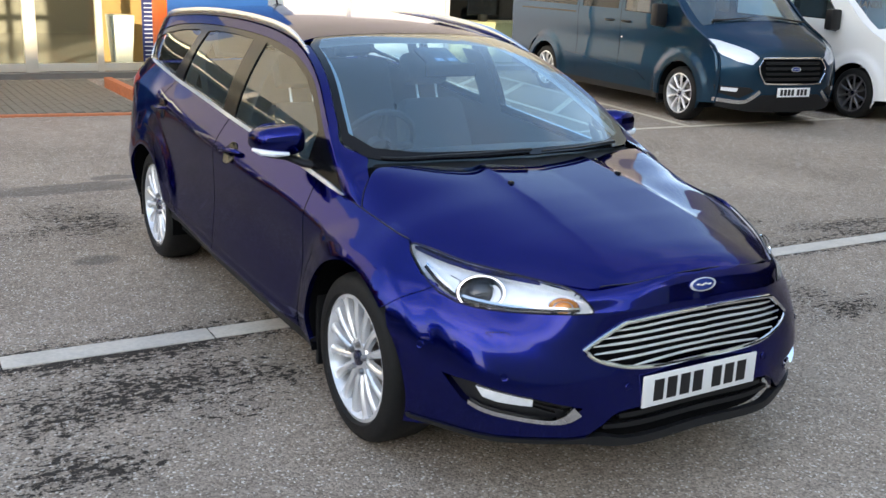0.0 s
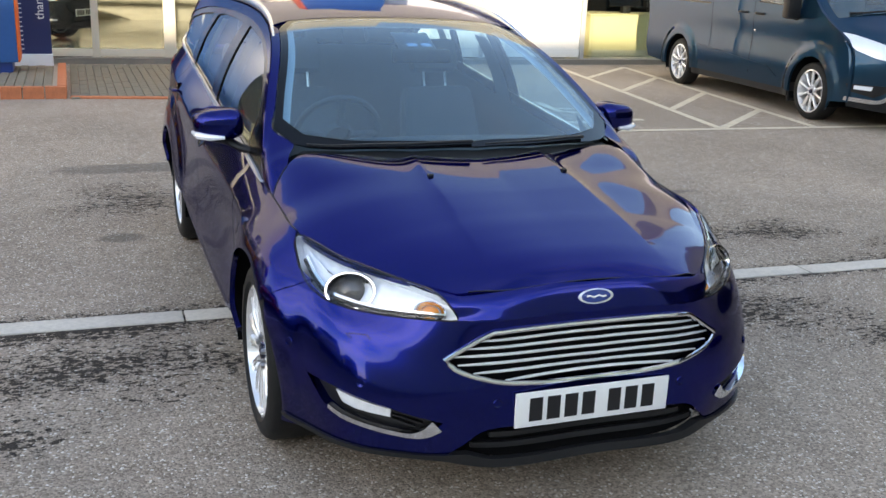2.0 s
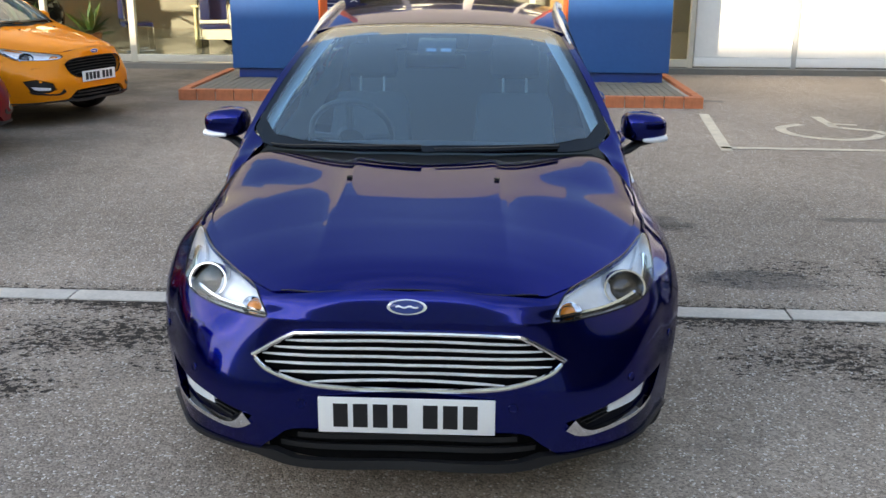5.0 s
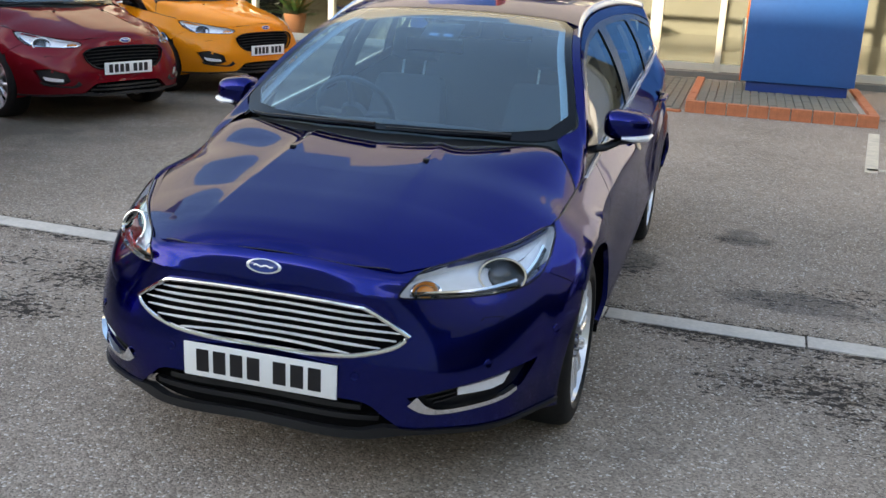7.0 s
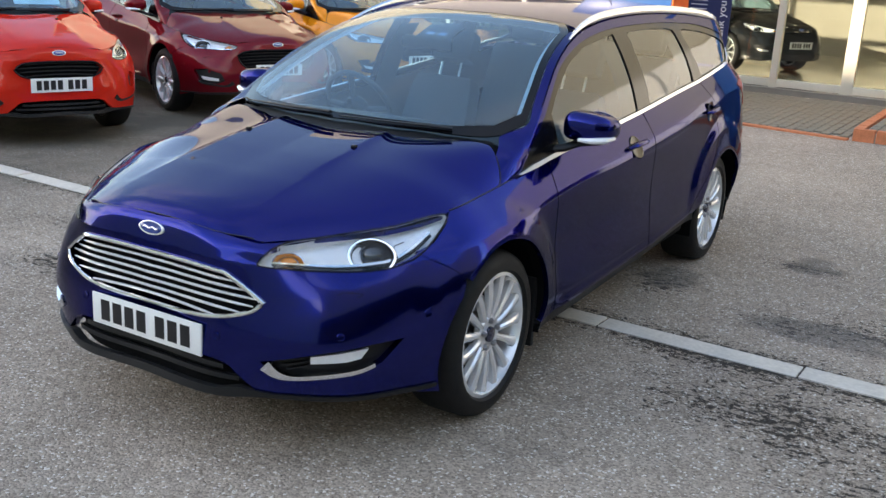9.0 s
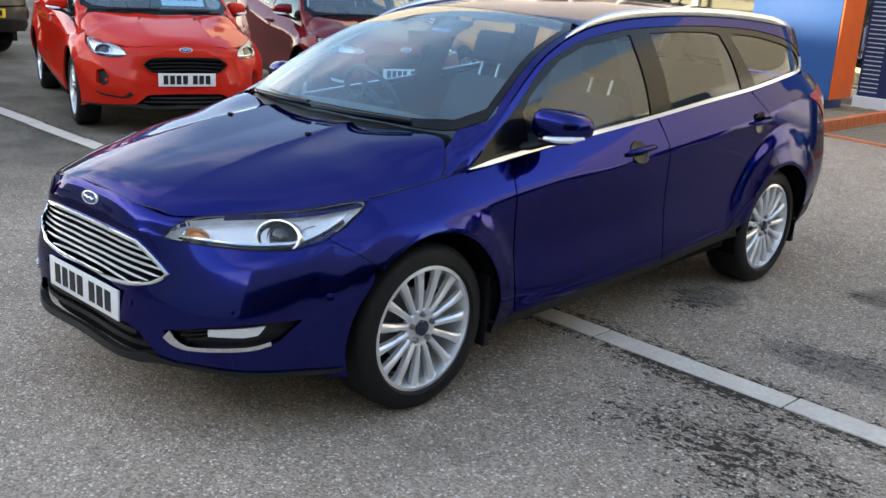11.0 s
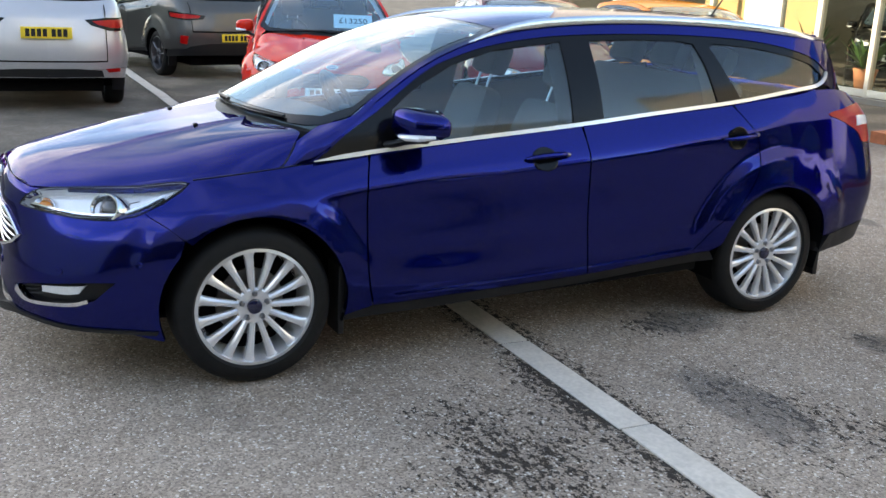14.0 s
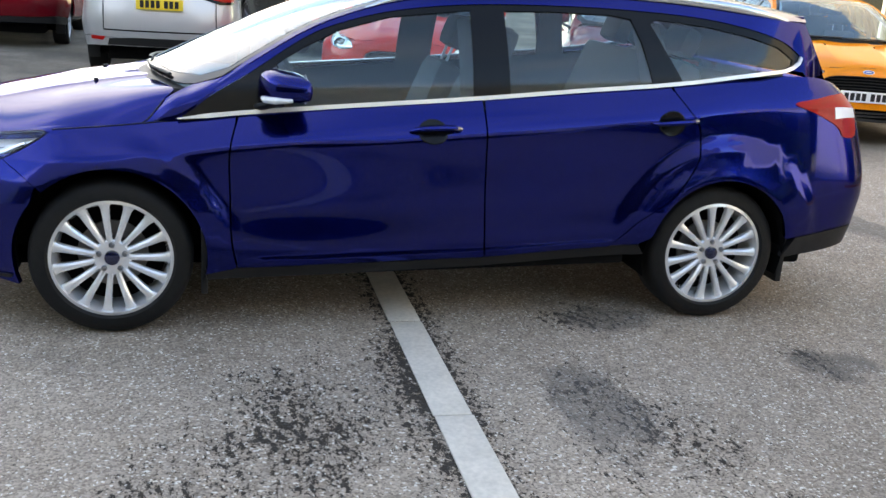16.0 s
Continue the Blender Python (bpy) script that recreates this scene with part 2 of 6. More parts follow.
def hermite(knots, values, q, crease=()):
    """Smooth interpolation of rows of values over knots; softened to a crease at the knots named."""
    K, V, q = np.asarray(knots, float), np.asarray(values, float), np.asarray(q, float)
    h = np.diff(K)
    d = np.diff(V, axis=0) / h.reshape(-1, *([1] * (V.ndim - 1)))
    hh = h.reshape(-1, *([1] * (V.ndim - 1)))
    m = np.empty_like(V)
    m[1:-1] = (hh[1:] * d[:-1] + hh[:-1] * d[1:]) / (hh[1:] + hh[:-1])
    m[0], m[-1] = d[0], d[-1]
    ml, mr = m.copy(), m.copy()
    for c, w in crease:
        ml[c] = (1 - w) * m[c] + w * d[c - 1]
        mr[c] = (1 - w) * m[c] + w * d[c]
    i = np.clip(np.searchsorted(K, q, side="right") - 1, 0, len(h) - 1)
    t = (q - K[i]) / h[i]
    sh = t.shape + (1,) * (V.ndim - 1)
    t, hi = t.reshape(sh), h[i].reshape(sh)
    return (2 * t**3 - 3 * t**2 + 1) * V[i] + (t**3 - 2 * t**2 + t) * hi * mr[i] + (-2 * t**3 + 3 * t**2) * V[i + 1] + (t**3 - t**2) * hi * ml[i + 1]


class Sheet:
    """A smooth surface place(a, b) of two parameters in metres, from which panels are cut."""

    def __init__(self, place, flip=False):
        self.place, self.flip = place, flip

    def normal(self, a, b):
        e = 0.004
        n = np.cross(self.place(a + e, b) - self.place(a - e, b), self.place(a, b + e) - self.place(a, b - e))
        n /= np.linalg.norm(n, axis=-1, keepdims=True) + 1e-12
        return -n if self.flip else n

    def cut(self, outline, holes=(), step=0.04, off=0.0, rim=0.012, sides=1, taper=0.0):
        """The mesh of a panel: outline and holes in (a, b); sides 1: +x, -1: its mirror image, 0: both in one."""
        loops = [[Vector((a, b, 0)) for a, b in loop] for loop in (outline, *holes)]
        flat = [v for loop in loops for v in loop]
        index, verts, faces = {}, [], []

        def vid(p):
            key = (round(p[0], 5), round(p[1], 5))
            if key not in index:
                index[key] = len(verts)
                verts.append(key)
            return index[key]

        def clip(poly, axis, value, sign):
            out = []
            for p, q in zip(poly, poly[1:] + poly[:1]):
                dp, dq = sign * (p[axis] - value), sign * (q[axis] - value)
                if dp >= -1e-9:
                    out.append(p)
                if (dp > 1e-9 and dq < -1e-9) or (dp < -1e-9 and dq > 1e-9):
                    lo, hi = (p, q) if p <= q else (q, p)
                    t = (value - lo[axis]) / (hi[axis] - lo[axis])
                    out.append(tuple(lo[k] + t * (hi[k] - lo[k]) if k != axis else value for k in (0, 1)))
            return out

        for tri in mathutils_tess(loops):
            poly = [(flat[i].x, flat[i].y) for i in tri]
            area = sum(p[0] * q[1] - q[0] * p[1] for p, q in zip(poly, poly[1:] + poly[:1]))
            if abs(area) < 1e-9:
                continue
            if area < 0:
                poly.reverse()
            i0, i1 = (math.floor(f(p[0] for p in poly) / step) for f in (min, max))
            for i in range(i0, i1 + 1):
                strip = clip(clip(poly, 0, i * step, 1), 0, (i + 1) * step, -1)
                if len(strip) < 3:
                    continue
                j0, j1 = (math.floor(f(p[1] for p in strip) / step) for f in (min, max))
                for j in range(j0, j1 + 1):
                    cell = clip(clip(strip, 1, j * step, 1), 1, (j + 1) * step, -1)
                    ids = []
                    for p in cell:
                        k = vid(p)
                        if k not in ids:
                            ids.append(k)
                    if len(ids) > 2:
                        faces.append(ids)
        ab = np.array(verts)
        N = self.normal(ab[:, 0], ab[:, 1])
        P = self.place(ab[:, 0], ab[:, 1]) + off * N
        if self.flip:
            faces = [f[::-1] for f in faces]
        edges = {}
        for f in faces:
            for u, v in zip(f, f[1:] + f[:1]):
                edges[(u, v)] = 1
        border = [(u, v) for u, v in edges if (v, u) not in edges]
        allP, allN, allF = [], [], []
        for side in ((1, -1) if sides == 0 else (sides,)):
            base = sum(len(p) for p in allP)
            S = np.array([side, 1, 1])
            allP.append(P * S)
            allN.append(N * S)
            allF += [[base + k for k in (f if side > 0 else f[::-1])] for f in faces]
            if rim:
                rest = [e for e in border if not (sides == 0 and abs(P[e[0], 0]) < 0.004 and abs(P[e[1], 0]) < 0.004)]
                ids = sorted({k for e in rest for k in e})
                at = {k: base + len(P) + i for i, k in enumerate(ids)}
                top = {k: at[k] + len(ids) for k in ids}
                allP += [(P[ids] - rim * N[ids]) * S, P[ids] * S]
                allN += [np.full((2 * len(ids), 3), 0.0)]
                for u, v in rest:
                    f = [top[v], top[u], at[u], at[v]]
                    allF.append(f if side > 0 else f[::-1])
        P3, N3 = np.vstack(allP), np.vstack(allN)
        me = bpy.data.meshes.new("panel")
        me.from_pydata(P3.tolist(), [], allF)
        me.update()
        me.shade_smooth()
        me.normals_split_custom_set_from_vertices(N3.tolist())
        return me


def mathutils_tess(loops):
    from mathutils.geometry import tessellate_polygon
    return tessellate_polygon(loops)


# ---------- the body's character lines: (half width, along, up), front middle to rear middle ----------
LIP = [(0, -.862, .19), (.33, -.85, .19), (.48, -.79, .20), (.67, -.665, .205), (.775, -.50, .21), (.845, -.30, .215), (.862, 0, .22), (.866, .43, .232), (.872, 1.5, .29), (.866, 2.25, .335), (.86, 2.75, .33), (.845, 3.12, .30), (.74, 3.44, .33), (.45, 3.585, .34), (0, 3.62, .34)]
LOW = [(0, -.822, .37), (.33, -.838, .37), (.50, -.795, .37), (.685, -.67, .375), (.80, -.49, .38), (.862, -.28, .38), (.885, 0, .38), (.889, .43, .345), (.892, 1.5, .375), (.890, 2.25, .43), (.885, 2.75, .45), (.865, 3.13, .47), (.765, 3.46, .49), (.46, 3.61, .50), (0, 3.65, .50)]
MID = [(0, -.838, .51), (.33, -.815, .51), (.475, -.77, .515), (.668, -.626, .545), (.80, -.44, .56), (.868, -.25, .57), (.89, 0, .57), (.872, .43, .55), (.877, 1.5, .60), (.880, 2.25, .63), (.888, 2.75, .64), (.868, 3.15, .66), (.77, 3.46, .68), (.46, 3.60, .70), (0, 3.64, .70)]
CREASE = [(0, -.82, .645), (.33, -.808, .63), (.45, -.75, .625), (.62, -.60, .635), (.765, -.42, .65), (.842, -.23, .675), (.865, 0, .70), (.870, .43, .745), (.882, 1.5, .845), (.882, 2.25, .925), (.862, 2.75, .985), (.826, 3.15, 1.0), (.735, 3.38, .985), (.45, 3.52, .97), (0, 3.56, .97)]
BELT = [(0, -.785, .725), (.25, -.78, .711), (.41, -.737, .690), (.56, -.562, .725), (.685, -.382, .752), (.767, -.20, .784), (.776, 0, .808), (.787, .43, .868), (.796, 1.5, .976), (.791, 2.25, 1.058), (.776, 2.75, 1.12), (.745, 3.12, 1.13), (.68, 3.28, 1.10), (.42, 3.40, 1.08), (0, 3.43, 1.08)]
TOP = [(0, -.72, .765), (.24, -.71, .75), (.38, -.66, .735), (.50, -.50, .765), (.62, -.33, .79), (.70, -.17, .82), (.71, 0, .845), (.74, .43, .92), (.75, 1.5, 1.03), (.745, 2.25, 1.12), (.73, 2.75, 1.18), (.70, 3.06, 1.19), (.63, 3.2, 1.16), (.40, 3.32, 1.14), (0, 3.35, 1.14)]
NET = np.array([LIP, LOW, MID, CREASE, BELT, TOP], float)
NET[:, :, 1] -= .028 * np.clip((NET[:, :, 1] - 2.6) / .8, 0, 1)
_seg = np.linalg.norm(np.diff(NET, axis=1), axis=2).mean(0)
SK = np.concatenate([[0], np.cumsum(_seg)])
VK = np.array([0, .165, .33, .46, .58, .66])
SEND = float(SK[-1])


def lower_place(a, b):
    """The lower body: a runs along its lines from the front's middle to the rear's, b upwards."""
    a, b = np.asarray(a, float), np.asarray(b, float)
    sgn = np.where(a < 0, -1.0, 1.0)
    over = np.maximum(np.abs(a) - SEND, 0)
    aa = np.minimum(np.abs(a), SEND)
    rows = hermite(SK, np.transpose(NET, (1, 0, 2)), aa)
    n = rows.shape[0]
    out = np.empty((n, 3))
    h = np.diff(VK)
    i = np.clip(np.searchsorted(VK, b, side="right") - 1, 0, len(h) - 1)
    t = ((b - VK[i]) / h[i])[:, None]
    d = np.diff(rows, axis=1) / h[None, :, None]
    m = np.empty_like(rows)
    m[:, 1:-1] = (h[None, 1:, None] * d[:, :-1] + h[None, :-1, None] * d[:, 1:]) / (h[1:] + h[:-1])[None, :, None]
    m[:, 0], m[:, -1] = d[:, 0], d[:, -1]
    ml, mr = m.copy(), m.copy()
    ml[:, 3], mr[:, 3] = .35 * m[:, 3] + .65 * d[:, 2], .35 * m[:, 3] + .65 * d[:, 3]
    w = .75 * np.clip(np.minimum(aa - SK[7] + .15, SK[10] - aa) / .25, 0, 1)[:, None]
    ml[:, 1], mr[:, 1] = (1 - w) * m[:, 1] + w * d[:, 0], (1 - w) * m[:, 1] + w * d[:, 1]
    k = np.arange(n)
    hi = h[i][:, None]
    out = (2 * t**3 - 3 * t**2 + 1) * rows[k, i] + (t**3 - 2 * t**2 + t) * hi * mr[k, i] + (-2 * t**3 + 3 * t**2) * rows[k, i + 1] + (t**3 - t**2) * hi * ml[k, i + 1]
    # flared lips round the wheels
    for cy, cz in ((.004, .312), (2.648, .325)):
        r = np.hypot(out[:, 1] - cy, out[:, 2] - cz)
        u = np.clip((r - .365) / .105, 0, 1)
        out[:, 0] += .013 * (1 - u) ** 1.4 * (np.abs(out[:, 0]) > .70) * np.clip((1.0 - u) * 4, 0, 1)
    # the doors' lower edge turns out to a fold above the sill
    low = np.interp(out[:, 1], [.43, .8, 1.2, 1.53, 2.25], [.275, .293, .313, .328, .385])
    d = out[:, 2] - low
    out[:, 0] += .014 * np.exp(-(d / np.where(d > 0, .024, .05)) ** 2) * np.clip(np.minimum(out[:, 1] - .45, 2.25 - out[:, 1]) / .15, 0, 1) * (out[:, 0] > .70)
    # blistered haunches over both arches
    for cy, cz, r0, r1, amp in ((.004, .30, .43, .51, .012), (2.648, .322, .47, .56, .022)):
        u = np.clip((r1 - np.hypot(out[:, 1] - cy, out[:, 2] - cz)) / (r1 - r0), 0, 1)
        out[:, 0] += amp * u * u * (3 - 2 * u) * np.clip((out[:, 2] - cz) / .2, 0, 1) * (np.abs(out[:, 0]) > .70)
    out[:, 0] = out[:, 0] * sgn - over
    return out


LOWER = Sheet(lower_place, flip=False)
_ga, _gb = np.meshgrid(np.linspace(0, SEND, 500), np.linspace(0, VK[-1], 120), indexing="ij")
_ga, _gb = _ga.ravel(), _gb.ravel()
_gp = lower_place(_ga, _gb)


def on_lower(pts, a0=0.0, a1=99.0):
    """The parameters of the lower body's places nearest to pts, in which a coordinate may be None."""
    out = []
    ok = (_ga >= a0) & (_ga <= a1)
    ga, gb, gp = _ga[ok], _gb[ok], _gp[ok]
    for p in pts:
        dims = [i for i in (0, 1, 2) if p[i] is not None]
        goal = np.array([p[i] for i in dims])
        k = np.argmin(((gp[:, dims] - goal) ** 2).sum(1))
        q = np.array([ga[k], gb[k]])
        for _ in range(4):
            e = 1e-3
            f = lower_place(np.array([q[0], q[0] + e, q[0]]), np.array([q[1], q[1], q[1] + e]))[:, dims]
            J = np.stack([(f[1] - f[0]) / e, (f[2] - f[0]) / e], 1)
            q = q + np.clip(np.linalg.lstsq(J, goal - f[0], rcond=None)[0], -.02, .02)
            q[0], q[1] = np.clip(q[0], 0, SEND), np.clip(q[1], -.05, VK[-1])
        out.append((float(q[0]), float(q[1])))
    return out


def side(pts):
    """Side-view points (along, up) on the lower body."""
    return on_lower([(None, y, z) for y, z in pts], SK[4], SK[12])


def line_at(line, y):
    """Half width and height of a character line beside the place y along the car."""
    L = np.array(line)[3:12]
    return float(hermite(L[:, 1], L[:, 0], np.array([y]))[0]), float(hermite(L[:, 1], L[:, 2], np.array([y]))[0])


def pch(xs, ys):
    xs, ys = np.array(xs, float), np.array(ys, float)
    return lambda q: hermite(xs, ys, np.atleast_1d(np.asarray(q, float)))


# bonnet
hood_mid = pch([-.82, -.785, -.745, -.70, -.5, -.25, 0, .15, .4], [.675, .717, .748, .768, .825, .876, .922, .946, .98])
hood_edge_x = pch([-.82, -.735, -.56, -.38, -.20, 0, .12, .25, .43], [.36, .41, .56, .685, .767, .776, .778, .781, .785])
hood_edge_z = pch([-.82, -.735, -.56, -.38, -.20, 0, .12, .25, .43], [.66, .69, .725, .752, .784, .808, .824, .842, .866])


hood_power = pch([-.9, -.6, -.2, 0, .12, .22, .4], [2.4, 2.5, 3.5, 5.2, 8.5, 12.0, 12.0])


def hood_place(a, b):
    """A flat middle between two sharp ridges, a shallow valley beside each, then the rolled shoulder."""
    x, y = np.abs(np.asarray(a, float)), np.asarray(b, float)
    u = x / hood_edge_x(y)
    z = hood_mid(y) - (hood_mid(y) - hood_edge_z(y)) * np.minimum(u, 1.15) ** hood_power(y)
    ridge = .258 + .05 * (.1 - y)
    fade = np.clip((y + .74) / .50, 0, 1)
    out = np.maximum(x - ridge, 0)
    z = z + .013 * fade * (np.exp(-out / .040) - np.clip(u, 0, 1) ** 6 * np.clip((.12 - y) / .3, 0, 1)) - .004 * fade * np.clip(1 - x / ridge, 0, 1)
    return np.stack([np.asarray(a, float), y, z], -1)


HOOD = Sheet(hood_place)

# roof and windscreen
top_mid = pch([-.1, .02, .10, .33, .55, .787, 1.12, 1.35, 1.65, 2.0, 2.5, 3.0, 3.25, 3.4], [.88, .943, .975, 1.087, 1.188, 1.288, 1.390, 1.427, 1.455, 1.471, 1.471, 1.438, 1.40, 1.35])
top_drop = pch([-.1, .28, .55, .787, 1.1, 1.6, 2.0, 3.0, 3.4], [.11, .118, .092, .072, .068, .066, .064, .07, .08])


def top_place(a, b):
    x, y = np.abs(np.asarray(a, float)), np.asarray(b, float)
    z = top_mid(y) - top_drop(y) * (x / .68) ** 2.4
    return np.stack([np.asarray(a, float), y, z], -1)


ROOF = Sheet(top_place)
belt_z = pch([-.3, 0, .26, .515, .854, 1.532, 1.91, 2.422, 2.923, 3.1, 3.4], [.78, .808, .844, .877, .912, .978, 1.021, 1.076, 1.145, 1.16, 1.165])


def cabin_x(y, z):
    dz = z - belt_z(y)
    return .797 - .25 * dz - .62 * np.maximum(dz, 0) ** 2 - .75 * np.maximum(y - 2.75, 0) ** 2


def cabin_place(a, b):
    y, z = np.asarray(a, float), np.asarray(b, float)
    return np.stack([cabin_x(y, z), y, z], -1)


CABIN = Sheet(cabin_place)


def eave(y):
    """Where the roof meets the cabin's side."""
    z = 1.3
    for _ in range(40):
        x = float(cabin_x(np.array([y]), np.array([z]))[0])
        z = .5 * z + .5 * float(top_place(np.array([x]), np.array([y]))[0, 2])
    return x, z


# ---------- car parts ----------
LAMP = [(.424, -.766, .640), (.470, -.682, .698), (.566, -.558, .724), (.672, -.405, .748), (.770, -.232, .781), (.795, -.31, .725), (.787, -.40, .675), (.738, -.50, .640), (.61, -.62, .620), (.452, -.750, .622)]
GRILLE = [(0, .605), (.20, .603), (.30, .597), (.345, .586), (.462, .512), (.415, .476), (.30, .445), (.15, .432), (0, .428)]
FOG = [(.80, None, .410), (.74, None, .398), (.62, None, .365), (.468, None, .325), (.50, None, .292), (.545, None, .272), (.64, None, .285), (.72, None, .302), (.765, None, .335)]
TAIL = [(2.967, 1.017), (3.10, 1.040), (3.22, 1.056), (3.30, 1.050), (3.345, .97), (3.355, .87), (3.27, .866), (3.24, .90), (3.184, .935), (3.07, .980)]


def arc(cy, cz, r, a0, a1, n=18):
    return [(cy + r * math.cos(radians(a0 + (a1 - a0) * i / n)), cz + r * math.sin(radians(a0 + (a1 - a0) * i / n))) for i in range(n + 1)]


def front(pts):
    """Front-view points (across, up) on the lower body."""
    return on_lower([(x, None, z) for x, z in pts], 0, SK[5])


def along(line_b, y0, y1, n, db=0.0):
    """Parameters along a character line between two places beside the car."""
    out = []
    for i in range(n + 1):
        y = y0 + (y1 - y0) * i / n
        x, z = line_at(line_b, y)
        out.append(on_lower([(x, y, z)], SK[3], SK[12])[0])
    return [(a, b + db) for a, b in out]


def spot(a, b, off=0.0, sheet=None):
    """A pose on a sheet, z outward, y up."""
    s = sheet or LOWER
    p = s.place(np.array([a]), np.array([b]))[0]
    n = Vector(s.normal(np.array([a]), np.array([b]))[0])
    x = Vector((0, 0, 1)).cross(n).normalized()
    y = n.cross(x)
    m = Matrix((x, y, n)).transposed().to_4x4()
    m.translation = Vector(p) + off * n
    return m


def mirror(m):
    return Matrix.Diagonal((-1, 1, 1, 1)) @ m


def plate(parent, m, material, ink=True, w=.52, h=.111):
    p = part("number_plate", boxed(-w / 2, -h / 2, 0, w / 2, h / 2, .008, .003, m), material, parent, "number plate with dark bars")
    x = -.215
    for i in range(7):
        x += .03 if i == 4 else 0
        part("character_bar", boxed(x, -.037, .0082, x + .043, .037, .0092, 0, m), INK, p, smooth=False)
        x += .0585
    return p


def badge(parent, m, w=.058, h=.023):
    bm = bmesh.new()
    lathe(bm, [(0.0001, .004), (.86, .004), (.88, .006), (1.0, .0045), (1.0, 0)], 32, m @ Matrix.Diagonal((w, h, 1, 1)))
    ring = part("badge", bm, BRIGHT, parent, "oval chrome-rimmed badge")
    bm = bmesh.new()
    lathe(bm, [(0.0001, .0065), (.8, .006), (.84, .0045)], 32, m @ Matrix.Diagonal((w, h, 1, 1)))
    part("badge_field", bm, BADGEFIELD, ring, "blue oval field")
    bm = bmesh.new()
    pts = [(-.55 + 1.1 * i / 14, .10 * math.sin(i * .9)) for i in range(15)]
    tube(bm, [m @ Vector((w * x, h * y, .0068)) for x, y in pts], .0028, 6)
    part("script_bar", bm, BRIGHT, ring)


def wheel_parts(parent, m, spokes=15, rim_mat=None, radius=.318, dark=False):
    """Tyre, rim, spokes and hub; m: z points outward from the car at the outer face."""
    rim_mat = rim_mat or SILVER
    R = radius
    rr = R * .735
    w = part("wheel", bmesh_lathe([(rr * .985, -.20), (rr * .985, -.02), (rr * 1.02, -.006), (rr * 1.03, -.004), (rr * .965, .0), (rr * .945, -.018), (rr * .90, -.05), (rr * .88, -.12), (rr * .88, -.2)], 64, m), rim_mat, parent, "silver multi-spoke alloy wheel")
    tyre = [(rr * .99, -.205), (rr * 1.03, -.208), (R * .90, -.212), (R * .965, -.20), (R * .995, -.175), (R, -.105), (R * .995, -.035), (R * .965, -.010), (R * .93, .000), (R * .86, .008), (R * .78, .009), (rr * 1.045, .003), (rr * 1.01, -.006)]
    bm = bmesh.new()
    lathe(bm, tyre, 72, m)
    t = part("tyre", bm, RUBBER, w, "black rubber tyre")
    # spokes
    for k in range(spokes):
        bm = bmesh.new()
        ang = 2 * math.pi * k / spokes
        sec = [(.050, .0130, -.024), (.085, .0112, -.014), (.15, .0130, -.009), (rr * .88, .0165, -.010), (rr * .975, .0270, -.010)]
        rows = []
        for r, hw, z in sec:
            rows.append([bm.verts.new((r, s * hw, zz)) for s, zz in ((-1.1, z - .026), (-1, z - .007), (-.42, z), (.42, z), (1, z - .007), (1.1, z - .026))])
        for a, b in zip(rows, rows[1:]):
            for i in range(5):
                bm.faces.new((a[i], b[i], b[i + 1], a[i + 1]))
        bmesh.ops.recalc_face_normals(bm, faces=bm.faces)
        bmesh.ops.transform(bm, matrix=m @ Matrix.Rotation(ang, 4, "Z"), verts=bm.verts)
        part("spoke", bm, rim_mat, w)
    part("hub", bmesh_lathe([(.0001, -.022), (.05, -.022), (.068, -.020), (.074, -.026), (.07, -.05)], 40, m), rim_mat, w)
    part("hub_cap", bmesh_lathe([(.0001, -.008), (.022, -.009), (.029, -.012), (.031, -.024)], 28, m), BADGEBLUE, w, "dark blue hub cap")
    for k in range(5):
        mm = m @ Matrix.Rotation(2 * math.pi * (k + .25) / 5, 4, "Z") @ Matrix.Translation((.052, 0, 0))
        part("wheel_nut", bmesh_lathe([(.0001, -.006), (.008, -.006), (.0115, -.010), (.0125, -.024)], 6, mm), NUT, w)
    part("brake_disc", bmesh_lathe([(.0001, -.075), (.07, -.075), (.075, -.09), (.135, -.09), (.137, -.10)], 40, m), DISC, w, "grey steel brake disc")
    part("wheel_back", bmesh_lathe([(.0001, -.13), (rr * .88, -.13)], 32, m), DARK, w)
    return w


def bmesh_lathe(profile, n, m):
    bm = bmesh.new()
    lathe(bm, profile, n, m)
    return bm


def strip_on(sheet, line, half, step, off, rim, sides=1):
    """A band of even width along parameters on a sheet."""
    L = [np.array(p) for p in line]
    up, dn = [], []
    for i, p in enumerate(L):
        t = L[min(i + 1, len(L) - 1)] - L[max(i - 1, 0)]
        t = t / (np.linalg.norm(t) + 1e-9)
        nrm = np.array([-t[1], t[0]])
        h = half(i / (len(L) - 1)) if callable(half) else half
        up.append(tuple(p + h * nrm))
        dn.append(tuple(p - h * nrm))
    return sheet.cut(dn + up[::-1], (), step, off, rim, sides)


WIN_F = [(.605, .902), (.605, 1.045), (.68, 1.102), (.76, 1.150), (.908, 1.225), (1.116, 1.287), (1.465, 1.334), (1.465, .988)]
WIN_R = [(1.625, 1.006), (1.615, 1.341), (1.87, 1.353), (2.10, 1.354), (2.19, 1.343), (2.232, 1.25), (2.28, 1.078)]
WIN_Q = [(2.42, 1.094), (2.345, 1.215), (2.28, 1.33), (2.315, 1.348), (2.549, 1.331), (2.76, 1.295), (2.898, 1.258), (2.985, 1.205), (2.98, 1.182), (2.933, 1.165)]
